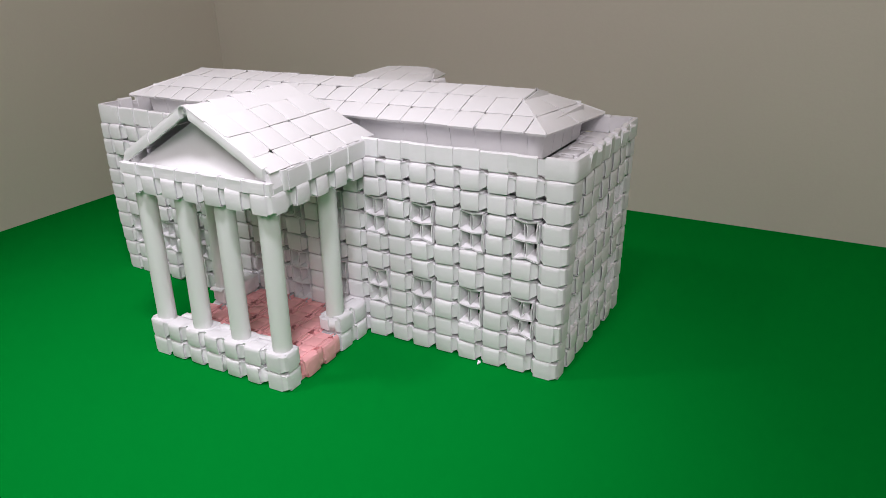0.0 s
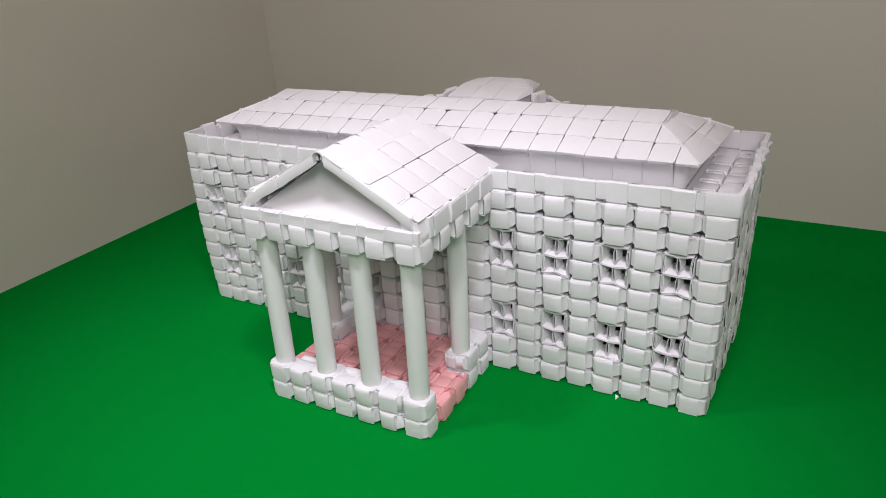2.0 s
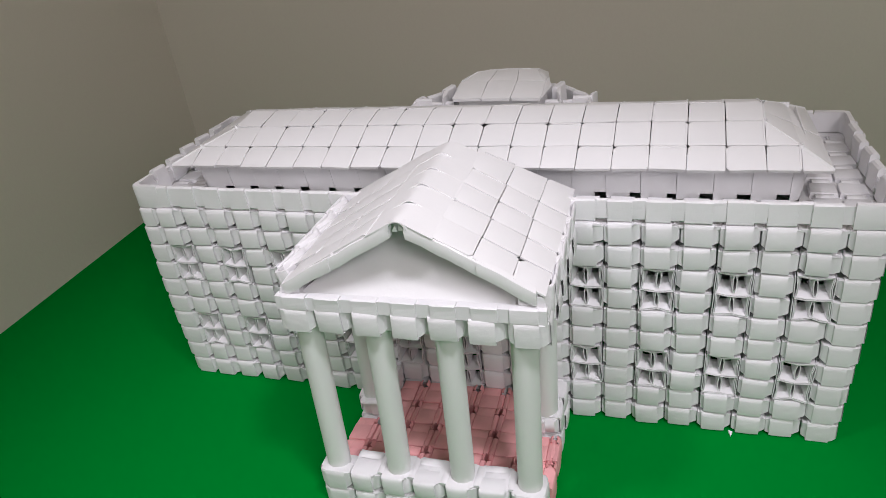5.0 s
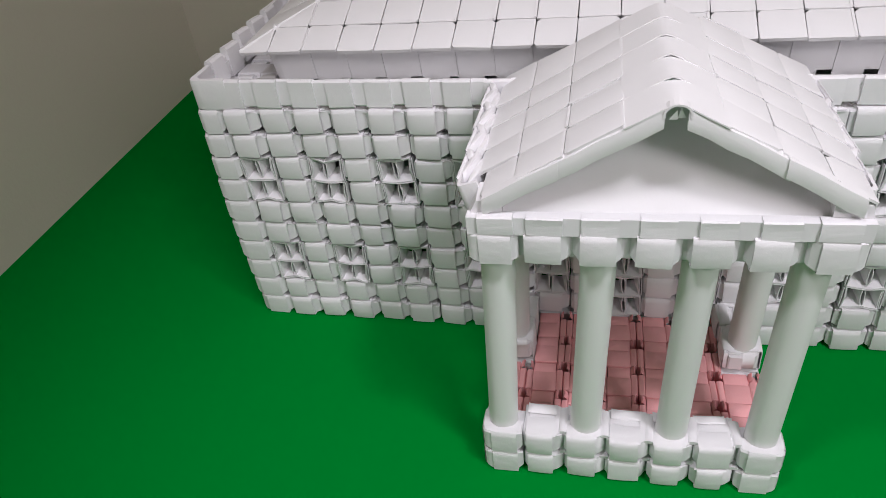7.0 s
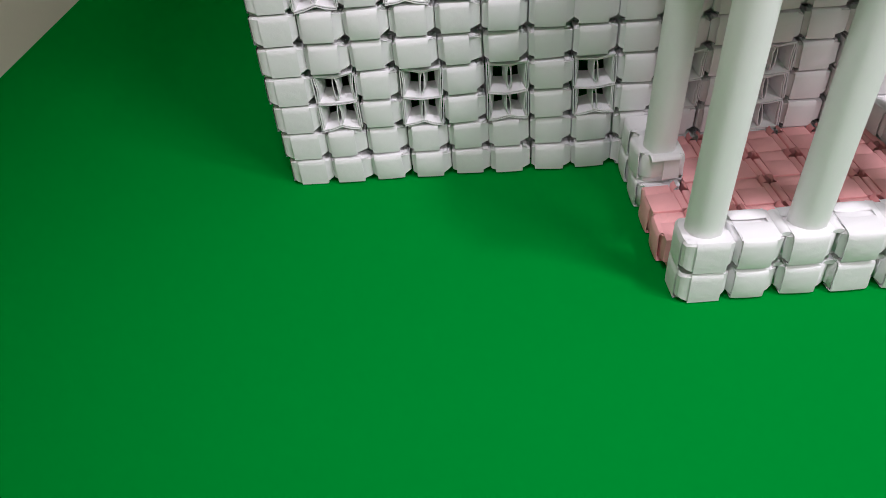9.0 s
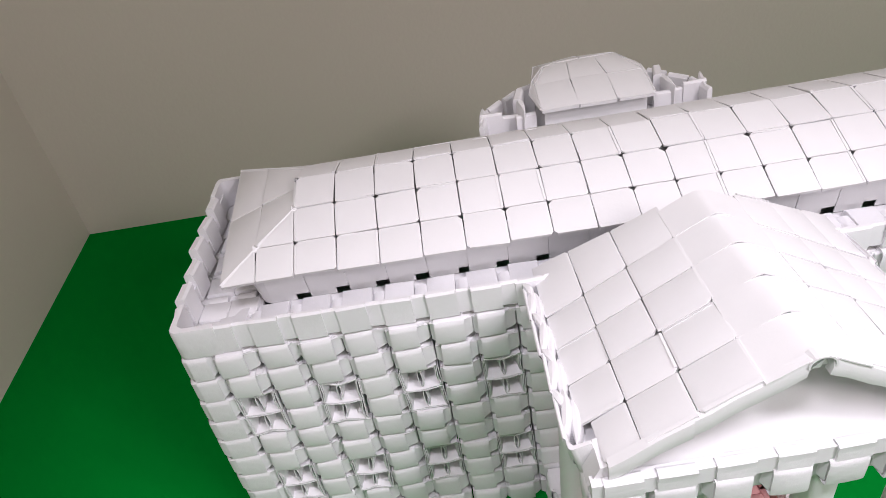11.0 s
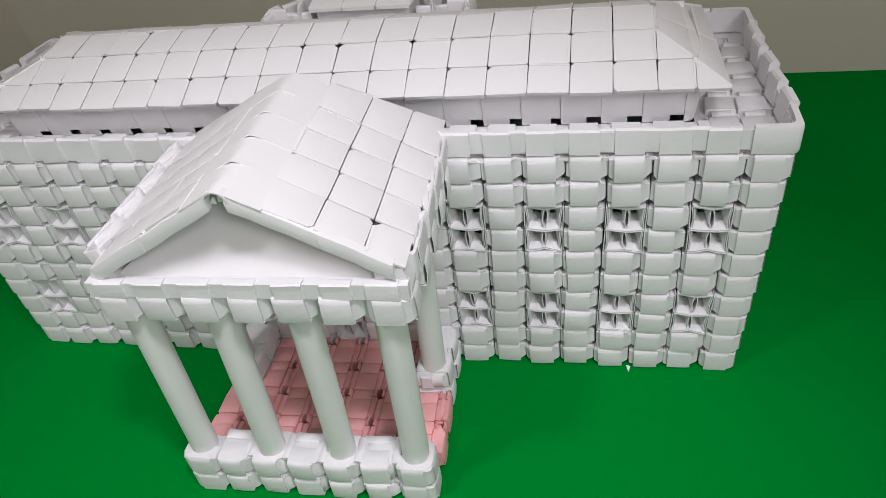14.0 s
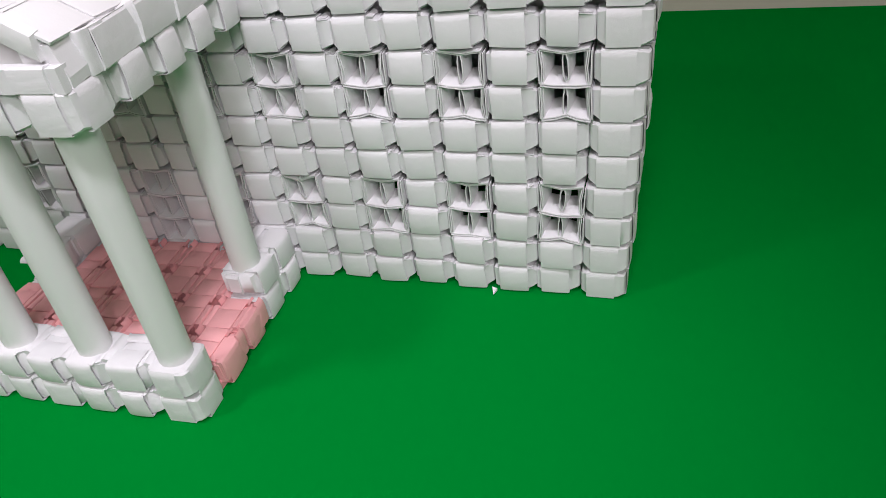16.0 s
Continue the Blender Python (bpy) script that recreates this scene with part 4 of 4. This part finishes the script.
# gable roof of the porch
COLS = (0.0, 0.0200, 0.0410, 0.0615, 0.0800)
s = Soup()
YB = -0.001
for side in (-1, 1):
    p = [(GX, PY + 0.040, GZ - 0.015), (GX + side * 0.058, PY + 0.040, GZ - 0.015 - 0.058 * SLOPE), (GX + side * 0.058, YB, GZ - 0.015 - 0.058 * SLOPE), (GX, YB, GZ - 0.015)]
    s.slab(p if side > 0 else p[::-1], 0.0006)
gable_roof = part("porch_roof", s, CARD, house, "gabled porch roof of flat white paper tiles")
YS = [PY + 0.0035 + 0.0236 * k for k in range(5)] + [YB]
for r in range(5):
    ya, yb = YS[r], YS[r + 1]
    # the joints step a little from row to row; the first tiles reach under the ridge piece
    wider = {1: (0.0, 0.0, 0.0), -1: (0.0012, 0.0026, 0.0044 if r else 0.0)}      # the left slope reaches further
    bounds = {side: (0.0, COLS[1] - 0.0014, COLS[2] + w[0] + rnd.uniform(-0.0006, 0.0006), COLS[3] + w[1] + rnd.uniform(-0.0006, 0.0006), COLS[4] + w[2]) for side, w in wider.items()}
    for side in (-1, 1):
        for c in range(1, 4):
            ca, cb = bounds[side][c], bounds[side][c + 1]
            xa, xb = GX + side * ca, GX + side * cb
            za, zb = GZ - ca * SLOPE, GZ - cb * SLOPE
            e = 0.005 * c if r == 4 else 0.0
            q = [(xb, ya, zb + 0.0003), (xb, yb + e + 0.004 * (r == 4), zb), (xa, yb + e, za), (xa, ya, za + 0.0003)]
            if side < 0:
                q = [q[1], q[0], q[3], q[2]]
            tile(gable_roof, q, gap=0.00022, slit=0.00026, rise=0.0003 * (3 - c) + rnd.uniform(0, 0.0003), cut=(2, 0.0042) if (r, c, side) == (0, 3, 1) else (1, 0.0022) if (r, c, side) == (0, 2, 1) else (0 if side > 0 else 1, rnd.uniform(0.0016, 0.0026)) if r == 0 else (2, rnd.uniform(0.0018, 0.0027)) if rnd.random() < 0.75 else None)
    # ridge piece, bent softly over both slopes, its front edge raised at the top
    w = COLS[1]
    spans = (-1, -0.7, -0.42, -0.24, -0.12, 0, 0.12, 0.24, 0.42, 0.7, 1)
    m = len(spans)
    ja, jb = rnd.uniform(-0.0003, 0.0003), rnd.uniform(-0.0003, 0.0003)
    verts = []
    for y, shift, lift in ((ya + (0.0002 if r else -0.0014), ja, 0.0011), ((ya + yb) / 2, (ja + jb) / 2, 0.0), (yb + 0.0004, jb, -0.0003)):
        for f in spans:
            drop = w * SLOPE * (math.sqrt(f * f + 0.04) - 0.0198)
            verts.append((GX + f * w + shift, y, GZ + 0.0013 - drop + lift * max(0, 1 - abs(f) * 2.2) + rnd.uniform(-0.00012, 0.00012)))
    verts += [(x, y, z - 0.0007) for x, y, z in verts]
    q = 3 * m
    faces = [(a * m + i, a * m + i + 1, (a + 1) * m + i + 1, (a + 1) * m + i) for a in range(2) for i in range(m - 1)]
    faces += [(q + a * m + i, q + (a + 1) * m + i, q + (a + 1) * m + i + 1, q + a * m + i + 1) for a in range(2) for i in range(m - 1)]
    faces += [(i, q + i, q + i + 1, i + 1) for i in range(m - 1)] + [(2 * m + i, 2 * m + i + 1, q + 2 * m + i + 1, q + 2 * m + i) for i in range(m - 1)]
    for e in (0, m - 1):
        faces += [(a * m + e, (a + 1) * m + e, q + (a + 1) * m + e, q + a * m + e) for a in range(2)]
    child("ridge_tile", smooth(mesh_of("ridge_tile", verts, faces, CARD), 45), gable_roof)

# rakes: two folded strips that meet at the top of the gable, and the plain gable sheet behind them
for side in (-1, 1):
    s = Soup()
    reach = 0.0750 if side > 0 else 0.0790
    x0, x1 = GX + side * 0.0044, GX + side * reach
    z0, z1 = GZ + 0.0012 - 0.0044 * SLOPE, GZ + 0.0012 - reach * SLOPE
    tall, segs = 0.0102, 5
    for fa, fb, out in ((0.0, 0.58, 0.0), (0.55, 1.0, 0.0007)):
        ring = []
        for i in range(segs + 1):
            f = fa + (fb - fa) * i / segs
            x, z = x0 + (x1 - x0) * f, z0 + (z1 - z0) * f + out * 0.5
            w = rnd.uniform(-0.0004, 0.0004) - out
            h = tall * (0.90 + 0.06 * f) + rnd.uniform(-0.0003, 0.0003)
            z += rnd.uniform(-0.0003, 0.0003)
            ring.append([(x, PY + 0.0026 + w, z - 0.0008), (x, PY + 0.0018 + w, z - h * 0.5), (x, PY + 0.0026 + w, z - h), (x, PY + 0.0062, z - h + 0.0003), (x, PY + 0.0062, z)])
        verts = [v for sec in ring for v in sec]
        faces = [(i * 5 + k, i * 5 + (k + 1) % 5, (i + 1) * 5 + (k + 1) % 5, (i + 1) * 5 + k) for i in range(segs) for k in range(5)]
        faces += [(0, 1, 2, 3, 4), tuple(segs * 5 + k for k in range(5))[::-1]]
        s.add(verts, faces)
    child("rake", smooth(s.mesh("rake", CARD), 35), house, None, "folded white paper strip along the gable")
# curled end of the ridge at the top of the gable
s = Soup()
verts = []
for y in (PY + 0.0014, PY + 0.0070):
    for r in (0.0056, 0.0047):
        verts += [(GX + 0.0004 + r * math.sin(a * 0.31), y, GZ - 0.0043 + r * 0.85 * math.cos(a * 0.31)) for a in range(-6, 7)]
faces = []
for i in range(12):
    faces += [(i, i + 1, 14 + i, 13 + i), (26 + i, 39 + i, 40 + i, 27 + i), (i, 26 + i, 27 + i, i + 1), (13 + i, 14 + i, 40 + i, 39 + i)]
faces += [(0, 13, 39, 26), (12, 38, 51, 25)]
s.add(verts, faces)
# pinched tips of the paper inside it
for x, lean, y in ((-0.0016, 0.0012, 0.0030), (0.0018, -0.0006, 0.0042)):
    u = GX + 0.0004 + x
    s.add([(u - 0.0017, PY + y, GZ - 0.0066), (u + 0.0017, PY + y, GZ - 0.0066), (u + lean, PY + y - 0.0008, GZ - 0.0022), (u, PY + y + 0.0030, GZ - 0.0060)], [(0, 1, 2), (1, 3, 2), (3, 0, 2), (0, 3, 1)])
part("ridge_curl", s, CARD, house, "curled white paper end of the porch ridge")
s = Soup()
y0, y1 = PY + 0.0062, PY + 0.0410
s.add([(GX - 0.076, y0, TOP + 0.004), (GX + 0.076, y0, TOP + 0.004), (GX, y1, GZ - 0.003), (GX - 0.076, y0 + 0.001, TOP + 0.004), (GX + 0.076, y0 + 0.001, TOP + 0.004), (GX, y1 + 0.001, GZ - 0.003)],
      [(0, 1, 2), (5, 4, 3), (0, 3, 4, 1), (1, 4, 5, 2), (2, 5, 3, 0)])
part("gable_sheet", s, CARD, house, "plain white paper triangle in the gable")
# the end of the last low tiles, folded over the beam's corner
for side in (-1, 1):
    s = Soup()
    x = TX + side * 3.22 * BU
    xa, xb = x - side * 0.0105, x + side * 0.0060
    sec = [(xa, TOP - 0.0010), (xb, TOP - 0.0010), (xb + side * 0.0004, TOP + 0.0030), (xb - side * (0.0024 if side > 0 else 0.0050), TOP + 0.0142), (xa, TOP + 0.0158)]
    s.add([(u, PY + 0.0040, v) for u, v in sec] + [(u, PY + 0.0178, v + 0.0012) for u, v in sec],
          [(0, 1, 2, 3, 4), (9, 8, 7, 6, 5)] + [(i, 5 + i, 5 + (i + 1) % 5, (i + 1) % 5) for i in range(5)])
    part("corner_fold", s, PAPER, house, "folded white paper flap at the corner of the porch roof")

# the porch stands slightly askew
PORCH = ("porch_floor", "porch_base", "column", "porch_beam", "frieze", "gutter_strip", "porch_roof", "rake", "ridge_curl", "gable_sheet", "corner_fold")
SKEW = Matrix.Translation((PX, PY, 0)) @ Matrix.Rotation(radians(1.3), 4, "Z") @ Matrix.Translation((-PX, -PY, 0))
for ob in house.children:
    if ob.name.split(".")[0] in PORCH:
        ob.matrix_basis = SKEW

# --- rear bow with its own small roof
BX, BY = 0.0, DEPTH
arc = [(-0.085, 0.0), (-0.078, 0.028), (-0.052, 0.055), (-0.018, 0.068), (0.018, 0.068), (0.052, 0.055), (0.078, 0.028), (0.085, 0.0)]
s = Soup()
s.prism([(BX + x * 0.97, BY + 0.001 + y * 0.97) for x, y in arc], 0.0005, TOP - 0.003)
bow = part("rear_bow", s, PAPER, house, "rounded rear bay of white paper")
for (xa, ya), (xb, yb) in zip(arc, arc[1:]):
    d = Vector((xb - xa, yb - ya))
    n = max(1, round(d.length / UT))
    turn = math.degrees(math.atan2(d.y, d.x)) + 180
    for k in range(n):
        f = (k + 0.5) / n
        place_panel(bow, BX + xa + d.x * f, BY + ya + d.y * f, TOP - 0.003, turn, d.length / n * 1.25, 0.0300, None, 0)
drum = [(-0.040, -0.012), (0.040, -0.012), (0.043, 0.012), (0.034, 0.046), (0.0, 0.055), (-0.034, 0.046), (-0.043, 0.012)]
s = Soup()
s.prism([(BX + x * 0.93, BY + 0.003 + (y + 0.012) * 1.1) for x, y in drum], TOP - 0.003, 0.2098)
part("drum", s, CARD, bow, "low upper storey of smooth white paper panels")
for side in (-1, 1):
    place_panel(bow, BX + side * 0.0500, BY + 0.004, TOP + 0.012, -6 * side, 0.022, 0.0165)
    place_panel(bow, BX + side * 0.0545, BY + 0.014, TOP + 0.012, 90 * side + 8, 0.026, 0.0235, LEAVES)
    place_panel(bow, BX + side * 0.0545, BY + 0.026, TOP + 0.012, 90 * side - 14, 0.026, 0.0245, WRAPS)
    place_panel(bow, BX + side * 0.0640, BY + 0.012, TOP + 0.006, 8 * side, 0.026, 0.0200)
    place_panel(bow, BX + side * 0.0745, BY + 0.012, TOP + 0.006, 4 * side, 0.025, 0.0235)
    place_panel(bow, BX + side * 0.0830, BY + 0.019, TOP + 0.004, 90 * side - 12, 0.024, 0.0250, LEAVES)
eave = [(-0.0435, -0.016, 0.2180), (-0.0145, -0.017, 0.2185), (0.0145, -0.017, 0.2185), (0.0435, -0.016, 0.2175), (0.0470, 0.012, 0.2180), (0.036, 0.055, 0.2180), (0.0, 0.062, 0.2180), (-0.036, 0.055, 0.2180), (-0.0470, 0.012, 0.2180)]
crown = [(-0.0425, 0.012, 0.2262), (-0.0145, 0.012, 0.2267), (0.0145, 0.012, 0.2267), (0.0425, 0.012, 0.2260), (0.0430, 0.020, 0.2262), (0.030, 0.044, 0.2265), (0.0, 0.048, 0.2265), (-0.030, 0.044, 0.2265), (-0.0430, 0.020, 0.2262)]
peak = [(-0.031, 0.034, 0.2298), (-0.0115, 0.034, 0.2305), (0.0115, 0.034, 0.2305), (0.031, 0.034, 0.2298), (0.031, 0.035, 0.2298), (0.022, 0.038, 0.2300), (0.0, 0.039, 0.2300), (-0.022, 0.038, 0.2300), (-0.031, 0.035, 0.2298)]
at3 = lambda p: (BX + p[0] * 0.93, BY - 0.005 + (p[1] + 0.016) * 1.1, 0.2100 + (p[2] - 0.218) * 0.75)
s = Soup()
s.add([at3(p) for p in peak], [tuple(range(9))])
s.add([(x, y, z - 0.0015) for x, y, z in map(at3, peak)], [tuple(range(9))[::-1]])
part("bow_roof", s, CARD, bow, "small rounded roof of white paper tiles")
for lo, hi, lip in ((eave, crown, 0.0028), (crown, peak, 0.0)):
    for i in range(9):
        k = (i + 1) % 9
        tile(bow, [at3(lo[i]), at3(lo[k]), at3(hi[k]), at3(hi[i])], 0.0002, 0.0012, 0.0004 if lip else 0.0, lip=lip)

# small torn tip of paper at the foot of the front wall
s = Soup()
s.add([(0.2020, -0.0005, 0.0002), (0.2050, -0.0012, 0.0002), (0.2036, -0.0058, 0.0004), (0.2020, -0.0005, 0.0024), (0.2050, -0.0012, 0.0018), (0.2036, -0.0056, 0.0009)],
      [(0, 2, 1), (3, 4, 5), (0, 1, 4, 3), (1, 2, 5, 4), (2, 0, 3, 5)])
part("paper_tip", s, PAPER, house, "loose white paper tip at the foot of the wall")

# --- blocks and windows of the walls, last
wall_run(front, 23, EVEN_FRONT, put_front, 11)
wall_run(right, 7, [1, 3, 5], put_right)
wall_run(left, 7, [1, 3, 5], put_left)
for row in range(10):
    u = unit((row + 0.5) * H)
    for side, wall in ((1, right), (-1, left)):
        end = 11.5 * u if side > 0 else -left_at((row + 0.5) * H)
        w = end - 10.5 * u
        x = side * (end - w / 2)
        m = pose(x, 0, row * H + 0.0002, 0, 0, rnd.uniform(-1.5, 1.5)) @ Matrix.Diagonal((side * w, u, H * 0.985, 1))
        child("corner_brick", rnd.choice(CORNERS), wall, m)
        m = pose(x - (0.0048 if side < 0 else RIGHT_IN * DEPTH * (row + 0.5) / 10), DEPTH, row * H + 0.0002, 0, 0, 180) @ Matrix.Diagonal((-side * w, u, H * 0.985, 1))
        child("corner_brick", rnd.choice(CORNERS), wall, m)
# the back is out of sight: its blocks in one piece
s = Soup()
for k in range(1, 22):
    for row in range(10):
        u = unit((row + 0.5) * H)
        x = MID + (k - 11) * u
        s.prism([(x - 0.48 * u, DEPTH - 0.008), (x - 0.48 * u, DEPTH - 0.004), (x - 0.32 * u, DEPTH - 0.0004), (x + 0.32 * u, DEPTH - 0.0004), (x + 0.48 * u, DEPTH - 0.004), (x + 0.48 * u, DEPTH - 0.008)][::-1], row * H + 0.0003, (row + 0.97) * H)
tagged(part("back_blocks", s, PAPER, back), "", "", "", "stuff")
